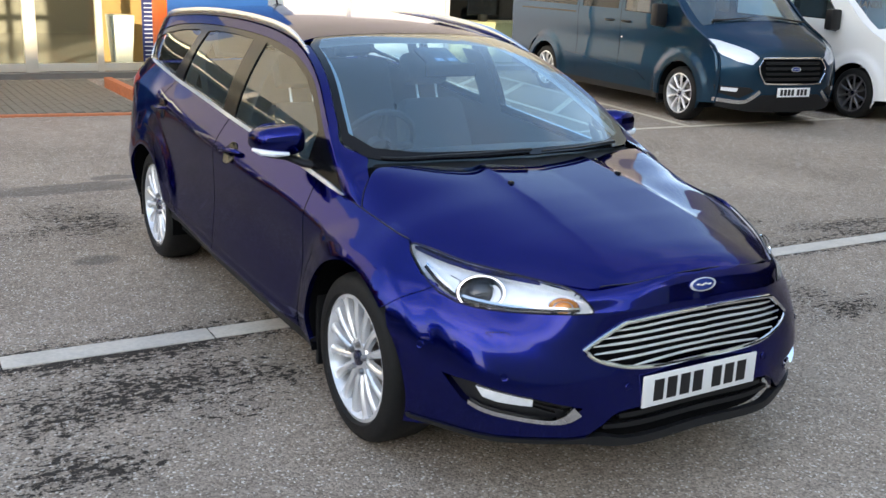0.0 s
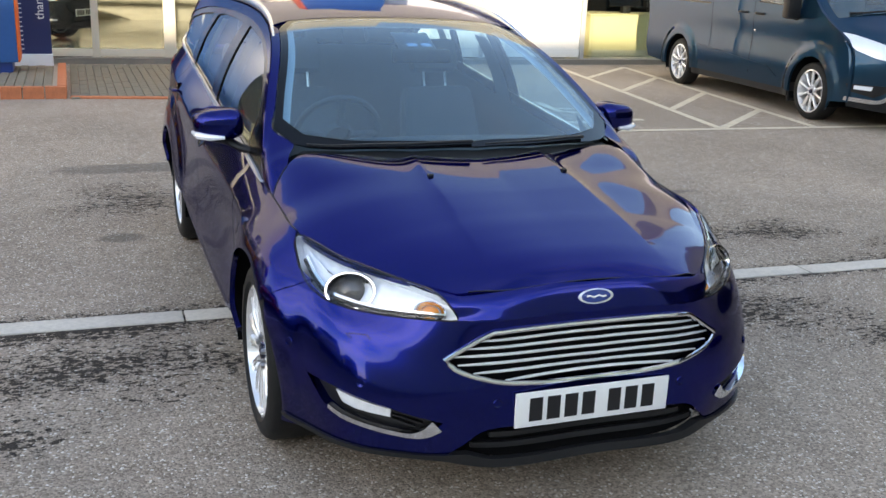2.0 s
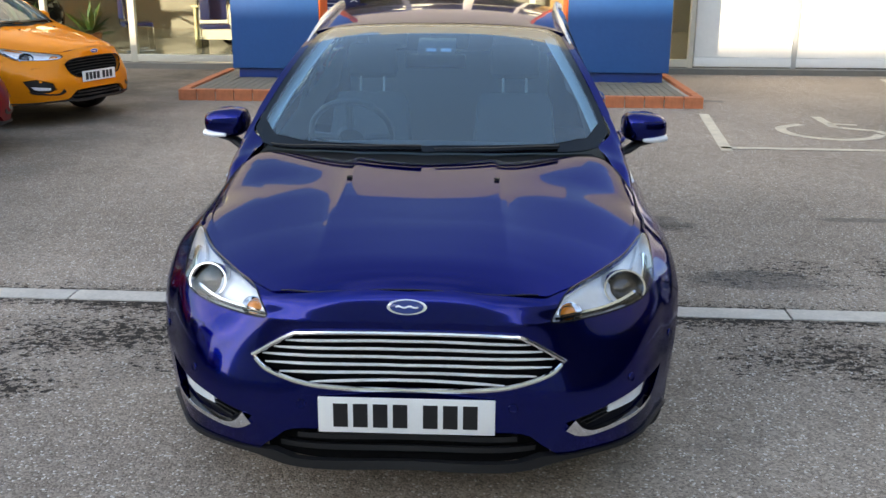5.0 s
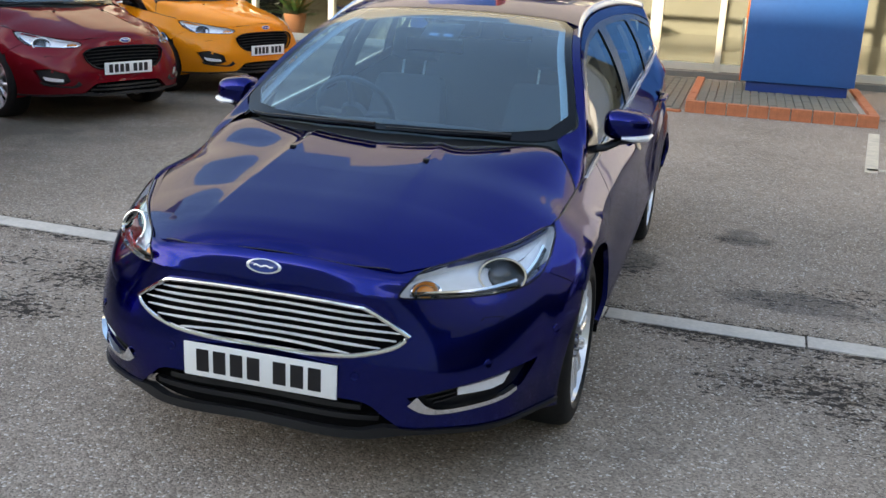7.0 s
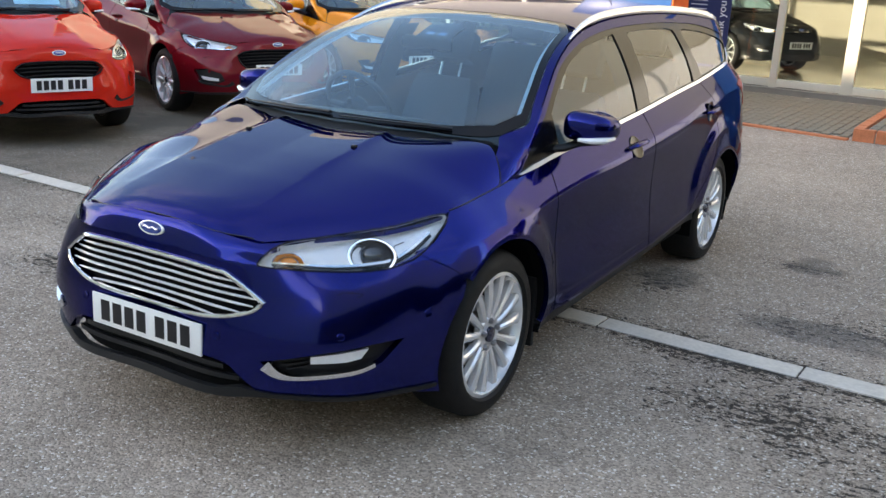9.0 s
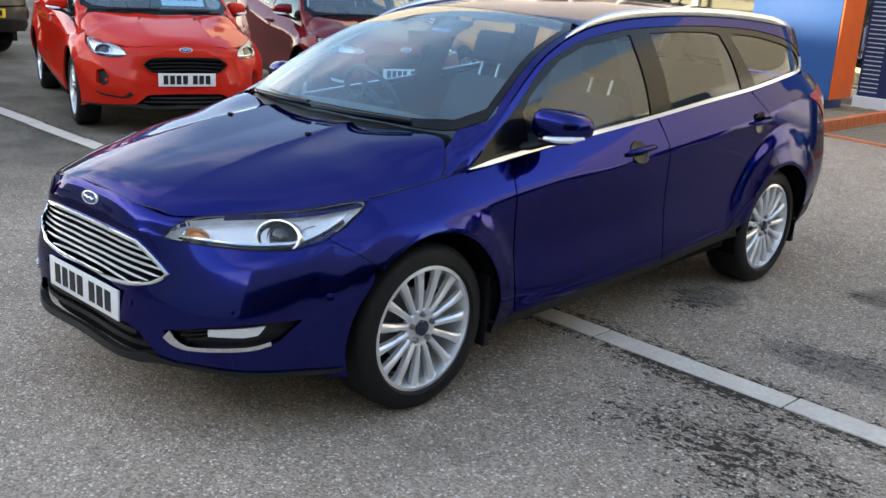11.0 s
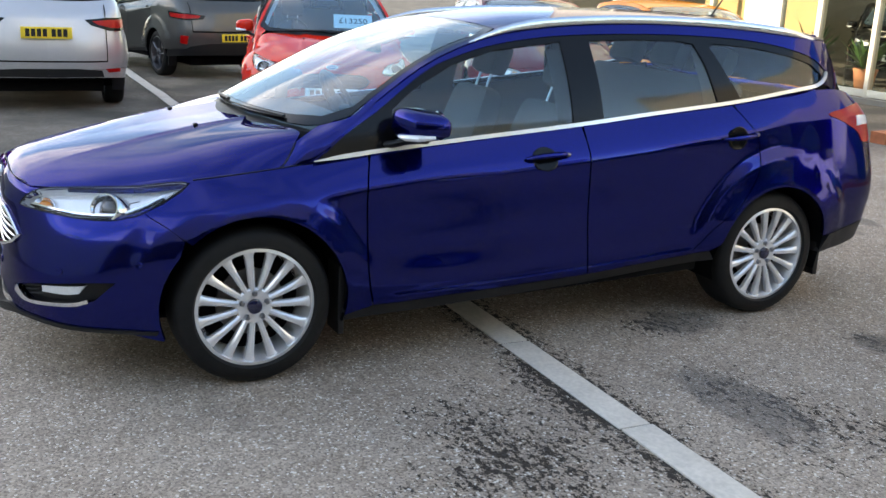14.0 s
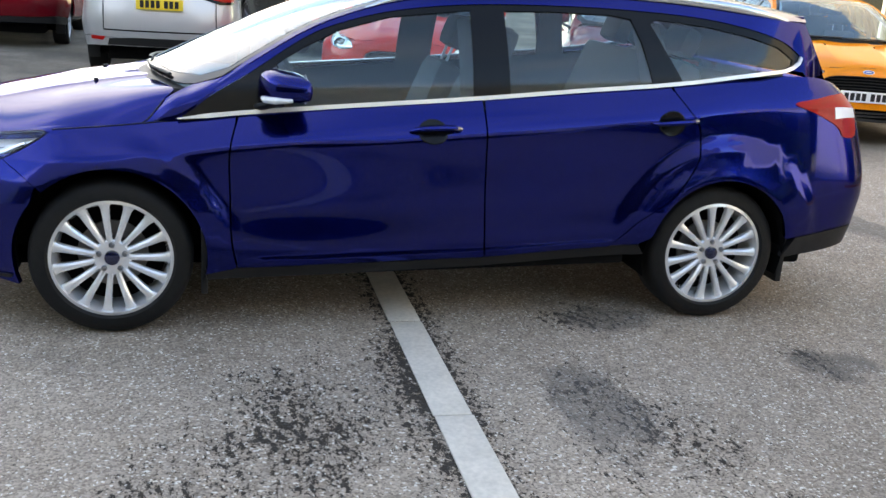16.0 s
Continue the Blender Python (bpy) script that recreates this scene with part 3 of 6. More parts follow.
DLO = [(.262, .851), (.385, .945), (.53, 1.034), (.753, 1.181), (.918, 1.252), (1.165, 1.316), (1.531, 1.361), (2.072, 1.380), (2.544, 1.363), (2.885, 1.298), (3.04, 1.215), (3.045, 1.188), (2.97, 1.16)]


def build_car(root, body, step=.045, face=None, grille="chrome", rails=True, seats=True, rims=None, spokes=15, lowtrim=None, side_lamps=True, rear_plate=(3.655, .78), rear_trim=None):
    """A five-door car in its own space: nose to -y, front axle at y = 0."""
    lowtrim = lowtrim or BLACK
    lamp_pts, grille_pts, fog_pts, plate_z = face or (LAMP, GRILLE, FOG, .354)
    gk = max(range(len(grille_pts)), key=lambda i: grille_pts[i][0])
    # --- bonnet
    hood = curve([(0, -.780), (.25, -.775), (.395, -.733)], 4) + curve([(.412, -.724), (.566, -.560), (.690, -.380), (.765, -.198), (.774, 0), (.776, .118)], 5) + curve([(.768, .139), (.746, .169), (.710, .203)], 4) + curve([(.690, .222), (.655, .240), (.60, .228), (.5, .198), (.25, .128), (0, .104)], 5)
    part("bonnet", HOOD.cut(hood, (), step * .5, 0, .02, 0), body, root)
    # black bar that draws the shaded gap at the bonnet's front edge
    lead = curve([(-.38, -.737), (-.25, -.776), (0, -.781), (.25, -.776), (.38, -.737)], 5)
    bm = bmesh.new()
    tube(bm, [Vector(hood_place(np.array([x]), np.array([y]))[0]) + Vector((0, -.001, .0012)) for x, y in lead], .0022, 6)
    part("nose_seal", bm, BLACK, root)
    # --- front bumper
    bumper = [(0.0, lower_b(0, .719))] + on_lower([(.12, -.782, .717), (.25, -.778, .706), (.36, -.752, .691), (.41, -.735, .688), (.424, -.722, .692)], 0, SK[4])
    lampd = on_lower(curve(lamp_pts, 5, True), 0, SK[7])
    lower_lamp = [p for p in lampd[25:] + lampd[:1]]
    outl = bumper + lampd[4::-1] + lower_lamp[::-1][1:15]
    gap = side([(-.385, .672), (-.325, .628), (-.264, .578)])
    arch_f = side(arc(.008, .300, .362, 137, 199, 10))
    outl = outl + gap + arch_f[1:]
    outl += on_lower([(.775, -.50, .222), (.67, -.665, .220), (.50, -.785, .218)], 0, SK[6])
    intake = front(curve([(.45, .222), (.40, .262), (.34, .302), (.20, .308), (0, .309)], 3))
    g = front(curve(grille_pts[:gk + 1], 4)) + front(curve(grille_pts[gk:], 4))[1:]
    outl += intake + g[::-1]
    fog = on_lower([(x, None, z) for x, _, z in fog_pts], 0, SK[6])
    bump = part("front_bumper", LOWER.cut(outl, [fog], step, 0, .03, 0), body, root)
    ledge = [(SK[7] * i / 30, VK[4] - .004) for i in range(31)] + [(SK[7] * i / 30, VK[4] + .035) for i in range(30, -1, -1)]
    part("slam_panel", LOWER.cut(ledge, (), step, -.007, 0, 0), body, root)
    # --- grille
    gr = part("grille", LOWER.cut(g, (), step, -.035, 0, 0), DARK, root, "dark grille with chrome bars" if grille == "chrome" else "black mesh grille")
    rimline = [LOWER.place(np.array([a]), np.array([b]))[0] + np.array((0, -.006, 0)) for a, b in g]
    bm = bmesh.new()
    ring = [Vector(p) for p in rimline] + [Vector((-p[0], p[1], p[2])) for p in rimline[-2::-1]]
    tube(bm, ring, .0075, 8)
    part("grille_frame", bm, CHROME if grille == "chrome" else GLOSSBLACK, gr)
    zz = [.446, .470, .494, .518, .542, .566] if grille == "chrome" else [.47, .50, .53, .56, .59]
    lo, hi = np.array(curve(grille_pts[gk:], 8)), np.array(curve(grille_pts[:gk + 1], 8))
    for z in zz:
        half = float(np.interp(z, lo[::-1, 1], lo[::-1, 0]) if z < grille_pts[gk][1] else np.interp(-z, -hi[:, 1], hi[:, 0])) - .02
        n = 10
        pts = front([(half * i / n, z + .012 * (1 - (i / n) ** 2)) for i in range(n + 1)])
        q = [Vector(v) for v in (LOWER.place(np.array([p[0] for p in pts]), np.array([p[1] for p in pts])) + np.array((0, .006, 0)))]
        bm = bmesh.new()
        tube(bm, [Vector((-v.x, v.y, v.z)) for v in q[:0:-1]] + q, [.0045 - .002 * max(0, abs(i - n) / n - .85) / .15 for i in range(2 * n + 1)], 8, 1.1)
        part("grille_bar", bm, BRIGHT if grille == "chrome" else BLACK, gr)
    # --- lower intake and lip
    inn = [(0.0, lower_b(0, .20))] + front([(.30, .20), (.45, .205)]) + intake
    lowgr = part("lower_intake", LOWER.cut(inn, (), step, -.05, 0, 0), DARK, root, "black lower air intake")
    for z in (.245, .278):
        part("intake_bar", strip_on(LOWER, front([(.36 * i / 8 * (1.08 if z < .26 else .92), z) for i in range(9)]), .007, step, -.02, .02, 0), BLACK, lowgr)
    lip = [(0.0, lower_b(0, .188))] + on_lower([(.37, -.85, .188), (.45, -.81, .200), (.67, -.665, .203), (.775, -.50, .208), (.83, -.352, .211)], 0, SK[6])
    lipu = on_lower([(.83, -.345, .225), (.775, -.50, .222), (.67, -.665, .218), (.50, -.785, .215), (.40, -.825, .228), (.33, -.85, .212)], 0, SK[6]) + [(0.0, lower_b(0, .214))]
    part("front_lip", LOWER.cut(lip + lipu, (), step, .009, .03, 0), BLACK, root, "black plastic chin spoiler")
    for sx in (1, -1):
        fm = part("fog_surround", LOWER.cut(fog, (), step, -.03, 0, sx), BLACK, root, "black fog lamp recess")
        ln = on_lower([(x, None, z) for x, z in curve([(.484, .316), (.515, .290), (.56, .280), (.64, .291), (.715, .308), (.752, .330)], 4)], 0, SK[6])
        part("chrome_strip", strip_on(LOWER, ln, lambda t: .019 - .012 * min(1, 2.6 * t), .03, .006, .02, sx), CHROME if grille == "chrome" else BLACK, fm, "bright trim strip")
        fl = on_lower([(x, None, z) for x, z in [(.744, .384), (.612, .352), (.612, .327), (.70, .337), (.730, .349)]], 0, SK[6])
        part("fog_lamp", LOWER.cut(fl, (), .03, -.014, .02, sx), CLEARLAMP, fm, "clear fog lamp")
        for k in range(3):
            ln = on_lower([(.505 + .02 * k, None, .326 - .012 * k), (.61, None, .352 - .014 * k)], 0, SK[6])
            part("fog_slat", strip_on(LOWER, ln, .0022, .03, -.012, .015, sx), BLACK, fm)
        # headlamp
        hl = part("headlamp", LOWER.cut(lampd, (), .03, -.044, -.042, sx), CLEARLAMP, root, "clear headlamp with projector lens")
        part("lens_cover", LOWER.cut(lampd, (), .03, .002, .012, sx), LENS, hl).visible_shadow = False
        edge3 = [Vector(LOWER.place(np.array([a]), np.array([b]))[0]) for a, b in lampd]
        bm = bmesh.new()
        tube(bm, [Vector((sx * q.x, q.y, q.z)) for q in edge3 + edge3[:1]], .0030, 6)
        part("lens_rim", bm, GLOSSBLACK, hl)
        pm = spot(*on_lower([(.675, -.503, .670)], 0, SK[7])[0], -.020)
        pm = (mirror(pm) if sx < 0 else pm)
        aim = pm.to_3x3().col[2] * .55 + Vector((.05 * sx, -.45, .03))
        tilt = Matrix.Translation(pm.translation) @ aim.to_track_quat("Z", "Y").to_matrix().to_4x4()
        oval = tilt @ Matrix.Diagonal((1.25, .92, 1, 1))
        bm = bmesh.new()
        lathe(bm, [(.066, -.05), (.066, .004), (.063, .010), (.058, .010), (.055, .002)], 40, oval)
        part("projector_frame", bm, CHROME, hl, "chrome frame round the projector")
        bm = bmesh.new()
        lathe(bm, [(.055, .002), (.050, -.018), (.030, -.030), (.0001, -.034)], 40, oval)
        part("projector_ring", bm, GLOSSBLACK, hl, "dark projector bowl")
        bm = bmesh.new()
        lathe(bm, [(.0425, -.022), (.0455, -.006), (.049, -.022)], 32, tilt)
        part("projector_trim", bm, CHROME, hl)
        bm = bmesh.new()
        lathe(bm, [(.0001, .012), (.02, .009), (.034, .001), (.043, -.016)], 32, tilt)
        part("projector", bm, LENSBLACK, hl, "dark projector lens")
        im = spot(*on_lower([(.494, -.705, .640)], 0, SK[7])[0], -.030)
        im = mirror(im) if sx < 0 else im
        bm = bmesh.new()
        lathe(bm, [(.0001, .012), (.014, .010), (.022, .003), (.025, -.010)], 24, im @ Matrix.Diagonal((1.15, .85, 1, 1)))
        part("indicator", bm, AMBER, hl, "amber indicator bulb")
        bm = bmesh.new()
        lathe(bm, [(.026, -.012), (.040, .004), (.043, .002), (.043, -.03)], 28, im @ Matrix.Diagonal((1.2, .8, 1, 1)))
        part("indicator_bowl", bm, CHROME, hl, "chrome indicator bowl")
        bez = on_lower(curve([(.455, -.742, .632), (.61, -.615, .634), (.728, -.495, .655), (.768, -.40, .690), (.776, -.315, .728)], 4), 0, SK[7])
        part("lamp_bezel", strip_on(LOWER, bez, .0055, .03, -.010, .03, sx), GLOSSBLACK, hl, "dark lower bezel")
        bez2 = [(a, b + .011) for a, b in bez]
        part("bezel_trim", strip_on(LOWER, bez2, .004, .03, -.012, .02, sx), CHROME, hl, "thin chrome line over the bezel")
        wedge = on_lower([(.735, -.452, .662), (.711, -.426, .705), (.726, -.393, .715), (.756, -.280, .755), (.768, -.36, .700)], 0, SK[7])
        part("side_reflector", LOWER.cut(wedge, (), .02, -.030, .035, sx), CLEARLAMP, hl, "clear side reflector")
        wedge3 = [Vector(LOWER.place(np.array([a]), np.array([b]))[0] - .028 * LOWER.normal(np.array([a]), np.array([b]))[0]) for a, b in wedge]
        bm = bmesh.new()
        tube(bm, [Vector((sx * q.x, q.y, q.z)) for q in wedge3[:3]], .0022, 6)
        part("reflector_frame", bm, NUT, hl)
        # sensors and washer cover
        for p in ((.678, -.666, .425), (.825, -.402, .484), (.314, -.857, .383)):
            sm = spot(*on_lower([p], 0, SK[7])[0], 0)
            sm = mirror(sm) if sx < 0 else sm
            bm = bmesh.new()
            lathe(bm, [(.0001, .003), (.010, .003), (.012, .0035), (.014, .001)], 20, sm)
            part("parking_sensor", bm, body, root)
    ws = front(curve([(.69, .548), (.70, .558), (.655, .562), (.645, .552)], 3))
    for sx in (1, -1):
        part("washer_cover_line", strip_on(LOWER, ws[::-1], .0015, .03, .001, 0, sx), GLOSSBLACK, root)
    # --- wings, doors, rear body
    gapf = [(.49, .872), (.455, .735), (.458, .56), (.464, .38), (.488, .262)]
    gapm = [(1.505, .972), (1.512, .75), (1.522, .53), (1.532, .312)]
    gapr = [(2.365, 1.066), (2.43, .98), (2.486, .90), (2.494, .80), (2.472, .72), (2.38, .588), (2.236, .48), (2.115, .362)]
    dG = .0035
    for sx in (1, -1):
        wing = along(BELT, -.205, .483, 12) + side([(y - dG, z) for y, z in curve(gapf, 4)])[1:] + side([(.468, .252), (.366, .252)]) + side(arc(.008, .300, .362, -11, 133, 22)) + side([(-.268, .585), (-.328, .634), (-.387, .677)]) + on_lower([(.802, -.33, .708), (.79, -.25, .752)], 0, SK[7])
        part("wing", LOWER.cut(wing, (), step, 0, .02, sx), body, root)
        bot = [(1.53, .312), (1.2, .298), (.8, .278), (.49, .262)]
        df = along(BELT, .497, 1.499, 10) + side([(y - dG, z) for y, z in curve(gapm, 4)])[1:] + side(bot[1:-1]) + side([(y + dG, z) for y, z in curve(gapf, 4)])[::-1][:-1]
        door = part("front_door", LOWER.cut(df, (), step, 0, .02, sx), body, root)
        dr = along(BELT, 1.512, 2.355, 8) + side([(y - dG, z) for y, z in curve(gapr, 4)])[1:] + side([(1.9, .345)]) + side([(y + dG, z) for y, z in curve(gapm, 4)])[::-1][:-1]
        door2 = part("rear_door", LOWER.cut(dr, (), step, 0, .02, sx), body, root)
        tail = side(curve(TAIL, 3, True))
        rear = along(BELT, 2.372, 3.09, 8) + [(SK[12], VK[4]), (SK[13], VK[4]), (SEND, VK[4])] + [(SEND, lower_b(SEND, .42)), (SK[13], lower_b(SK[13], .42))] + side([(3.35, .43), (3.06, .40)]) + side(arc(2.648, .322, .352, 12, 166, 22)) + side([(2.25, .372), (2.113, .366)]) + side([(y + dG, z) for y, z in curve(gapr, 4)])[::-1][1:-1]
        part("rear_quarter", LOWER.cut(rear, [tail] if side_lamps else (), step, 0, .02, sx), body, root)
        rb = side([(3.06, .394), (3.35, .424)]) + [(SK[13], lower_b(SK[13], .413)), (SEND, lower_b(SEND, .413)), (SEND, 0.0), (SK[13], 0.0), (SK[12], 0.0)] + side([(3.10, .305), (3.0, .30)])
        part("rear_bumper_trim", LOWER.cut(rb, (), step, 0, .03, sx), rear_trim or BLACK, root, "black lower bumper trim")
        tl = side_lamps and part("tail_lamp", LOWER.cut(tail, (), .03, .004, .03, sx), REDLENS, root, "red tail lamp")
        bar = side(curve([(3.20, .978), (3.27, .980), (3.34, .976)], 4))
        if side_lamps:
            part("lamp_bar", strip_on(LOWER, bar, .011, .03, .007, .004, sx), REFLECTOR, tl, "clear reversing lamp strip")
        sill = side([(.36, .25), (.8, .272), (1.5, .305), (2.25, .366), (2.29, .32), (2.25, .315), (1.5, .258), (.8, .222), (.37, .205)])
        part("sill", LOWER.cut(sill, (), step, -.004, .05, sx), lowtrim, root, "black plastic sill")
        # handles
        for y, z, who in ((1.29, .845, door), (2.36, .918, door2)):
            hm = spot(*side([(y, z)])[0], 0)
            hm = mirror(hm) if sx < 0 else hm
            bm = bmesh.new()
            n = 12
            pts = [hm @ Vector((-.105 + .21 * i / n, .007 - .016 * (i / n - .5) * -1 * sx, .028 - .022 * abs(2 * i / n - 1) ** 4)) for i in range(n + 1)]
            tube(bm, pts, [.009 + .007 * (1 - abs(2 * i / n - 1) ** 3) for i in range(n + 1)], 8, .8)
            part("handle", bm, body, who, "body-coloured door handle")
            # raised disc for the recess; on the blue car its shade is painted black
            bm = bmesh.new()
            lathe(bm, [(.0001, .0006), (.040, .0008), (.046, .0022), (.049, .0004)], 28, hm @ Matrix.Translation((-.012 * sx, 0, 0)) @ Matrix.Diagonal((1.3, 1.15, 1, 1)))
            part("handle_cup", bm, GLOSSBLACK if body is BLUE else body, who, "disc that stands for the recess behind the handle")
            bm = bmesh.new()
            tube(bm, pts[-3:] if (pts[-1].y > pts[0].y) else pts[:3], .0125, 8, .8)
            part("handle_end", bm, NUT if body is BLUE else body, who)
        # the foot of the pillar: from the bonnet's rear gap, over the wing, up into the windscreen pillar
        def on_hood(x, y):
            return tuple(hood_place(np.array([x]), np.array([y]))[0])

        def on_top(x, y):
            return tuple(top_place(np.array([x]), np.array([y]))[0])

        def on_cabin(y, z):
            return tuple(cabin_place(np.array([y]), np.array([z]))[0])

        secs = [[on_hood(.778, .124), on_hood(.771, .145), on_hood(.749, .174), on_hood(.708, .208)],
                [(.784, .195, .838), (.781, .207, .860), (.764, .230, .904), (.690, .260, .946)],
                [(.789, .262, .851), (.786, .274, .880), (.767, .294, .928), (.662, .322, .974)]]
        for y0, z0, y1 in ((.385, .945, .42), (.53, 1.034, .53)):
            x2, z2 = eave(y0 + .01)
            xi = eave(y1)[0] - .037
            secs.append([on_cabin(y0, z0), (x2, y0 + .01, z2 - .003), on_top(.55 * x2 + .45 * xi, .5 * (y0 + y1)), on_top(xi, y1)])
        secs = hermite(np.array([0, 1, 2, 3.2, 4.8]), np.array(secs, float), np.linspace(0, 4.8, 22))
        secs = hermite(np.array([0, 1, 2, 3.6]), np.transpose(secs, (1, 0, 2)), np.linspace(0, 3.6, 15))
        bm = bmesh.new()
        grid = [[bm.verts.new((sx * q[0], q[1], q[2])) for q in row] for row in secs]
        for a, b in zip(grid, grid[1:]):
            for i in range(len(a) - 1):
                bm.faces.new((a[i], a[i + 1], b[i + 1], b[i]) if sx > 0 else (b[i], b[i + 1], a[i + 1], a[i]))
        part("pillar_foot", bm, body, root)
        # thin black bars stand in for the shaded gap round the bonnet and along the wing's top
        seam = [Vector(LOWER.place(np.array([a]), np.array([b]))[0]) + Vector((0, 0, .0005)) for a, b in along(BELT, -.205, .25, 14)]
        bm = bmesh.new()
        tube(bm, [Vector((sx * q.x, q.y, q.z)) for q in seam], .0028, 6)
        part("wing_seal", bm, BLACK, root)
        bm = bmesh.new()
        tube(bm, [(sx * q[0], q[1], q[2]) for q in (on_hood(x, y) for x, y in curve([(.777, .121), (.7695, .142), (.7475, .172), (.711, .206)], 4))], .0026, 6)
        part("bonnet_seal", bm, BLACK, root)
        # cabin side
        ev = [eave(y) for y in np.linspace(.53, 3.06, 24)]
        upper = [(y, z - .004) for y, (x, z) in zip(np.linspace(.53, 3.06, 24), ev)]
        dlo = curve(DLO, 4)
        shell = upper + curve([(3.085, 1.36), (3.165, 1.23), (3.23, 1.14)], 3) + [(3.10, 1.115), (3.05, 1.15)] + [q for q in dlo[::-1] if q[0] > .529]
        part("pillar_and_roof_side", CABIN.cut(shell, (), step, 0, .015, sx), body, root)
        frame_out = dlo + [(y, float(belt_z(y)[0])) for y in np.linspace(2.94, .285, 14)]
        part("window_frame", CABIN.cut(frame_out, [WIN_F, WIN_R, WIN_Q], step, -.004, .012, sx), GLOSSBLACK, root, "gloss black window surround")
        for w, gm, who in ((WIN_F, PANE, door), (WIN_R, PRIVACY, door2), (WIN_Q, PRIVACY, root)):
            part("window_pane" if who is not root else "quarter_window", CABIN.cut(w, (), .06, -.010, 0, sx), gm, who, "tinted window glass").visible_shadow = False
        ch = [(y, float(belt_z(y)[0]) + .008) for y in np.linspace(.255, 2.93, 24)] + [(2.985, 1.17), (3.025, 1.19), (3.04, 1.215)]
        part("belt_trim", strip_on(CABIN, ch, lambda t: .0085 * min(1, .25 + 30 * t), step, .005, .012, sx), BRIGHT if grille == "chrome" else GLOSSBLACK, root, "bright window-line trim")
        # mirror
        mm = part("door_mirror", mirror_cap(sx), body, root, "body-coloured door mirror")
        bm = bmesh.new()
        tube(bm, [(sx * .775, .50, .905), (sx * .83, .515, .915), (sx * .88, .56, .938), (sx * .96, .60, .944)], [.030, .028, .028, .018], 10, .55)
        part("mirror_foot", bm, BLACK, mm, "black mirror foot")
        bm = bmesh.new()
        tube(bm, [(sx * .895, .506, .958), (sx * .950, .514, .958), (sx * .992, .550, .961), (sx * 1.006, .615, .965)], [.007, .013, .014, .007], 8)
        part("mirror_indicator", bm, REFLECTOR, mm, "clear mirror indicator")
        bm = bmesh.new()
        lathe(bm, [(.0001, 0), (1, 0)], 28, Matrix.Translation((sx * .912, .672, 1.0)) @ Matrix.Rotation(radians(-90), 4, "X") @ Matrix.Diagonal((.088, .058, 1, 1)))
        part("mirror_glass", bm, CHROME, mm)
        # mud flaps
        for y0, y1, z0, z1 in ((.345, .372, .14, .43), (3.005, 3.035, .17, .42)):
            part("mud_flap", boxed(.72 if sx > 0 else -.853, y0, z0, .853 if sx > 0 else -.72, y1, z1, .006), BLACK, root, "black rubber mud flap")
        # wheels
        for y in (0, 2.648):
            wm = Matrix.Translation((sx * .858, y, .316)) @ Matrix.Rotation(radians(90 * sx), 4, "Y") @ Matrix.Rotation(radians(90 if sx > 0 else -90), 4, "Z")
            wheel_parts(root, wm, spokes, rims)
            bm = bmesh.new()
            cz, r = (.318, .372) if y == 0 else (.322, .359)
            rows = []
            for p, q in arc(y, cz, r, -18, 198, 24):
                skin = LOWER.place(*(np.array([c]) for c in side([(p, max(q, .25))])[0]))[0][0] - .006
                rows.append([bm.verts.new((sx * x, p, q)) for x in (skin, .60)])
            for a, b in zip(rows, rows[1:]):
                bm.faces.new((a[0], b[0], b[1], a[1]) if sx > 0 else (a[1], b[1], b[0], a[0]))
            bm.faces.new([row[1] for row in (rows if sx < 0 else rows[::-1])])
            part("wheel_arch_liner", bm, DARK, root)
    # --- inner shell, near-black so that the panel gaps hold shade, and floor pan
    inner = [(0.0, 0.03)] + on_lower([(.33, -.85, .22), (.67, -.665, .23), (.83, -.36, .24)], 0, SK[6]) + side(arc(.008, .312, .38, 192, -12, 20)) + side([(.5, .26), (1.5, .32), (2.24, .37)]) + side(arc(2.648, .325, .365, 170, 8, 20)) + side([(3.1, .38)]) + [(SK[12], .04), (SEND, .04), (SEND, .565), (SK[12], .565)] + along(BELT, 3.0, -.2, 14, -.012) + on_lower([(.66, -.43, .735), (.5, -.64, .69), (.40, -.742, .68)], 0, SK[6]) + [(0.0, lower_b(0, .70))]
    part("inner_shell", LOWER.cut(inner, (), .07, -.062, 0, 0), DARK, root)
    for sx in (1, -1):
        part("under_sill", boxed(*((sx * .78, .42, .185, sx * .845, 2.22, .30) if sx > 0 else (sx * .845, .42, .185, sx * .78, 2.22, .30)), .02, Matrix.Translation((0, 0, 0)) @ Matrix.Rotation(radians(2.1), 4, "X")), DARK, root)
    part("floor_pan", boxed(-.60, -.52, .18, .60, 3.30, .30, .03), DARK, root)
    # added to keep light off the ground beneath the car
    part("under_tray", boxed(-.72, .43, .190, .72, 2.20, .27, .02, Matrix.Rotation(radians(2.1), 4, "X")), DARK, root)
    # --- windscreen, scuttle, roof
    edge_ws = [(eave(y)[0] - .040, y) for y in np.linspace(.43, 1.10, 12)]
    base = curve([(0, .115), (.25, .135), (.48, .205), (.60, .268), (.664, .325)], 5)
    head = curve([(.50, 1.185), (.25, 1.15), (0, 1.14)], 5)
    screen = base + edge_ws + head
    inset = [(max(0, x - .028), y) for x, y in curve([(0, .150), (.25, .170), (.48, .237), (.645, .345)], 5)]
    inset2 = inset + [(eave(y)[0] - .072, y) for y in np.linspace(.46, 1.07, 10)] + [(x - .02 if x > .02 else 0, y - .035) for x, y in head]
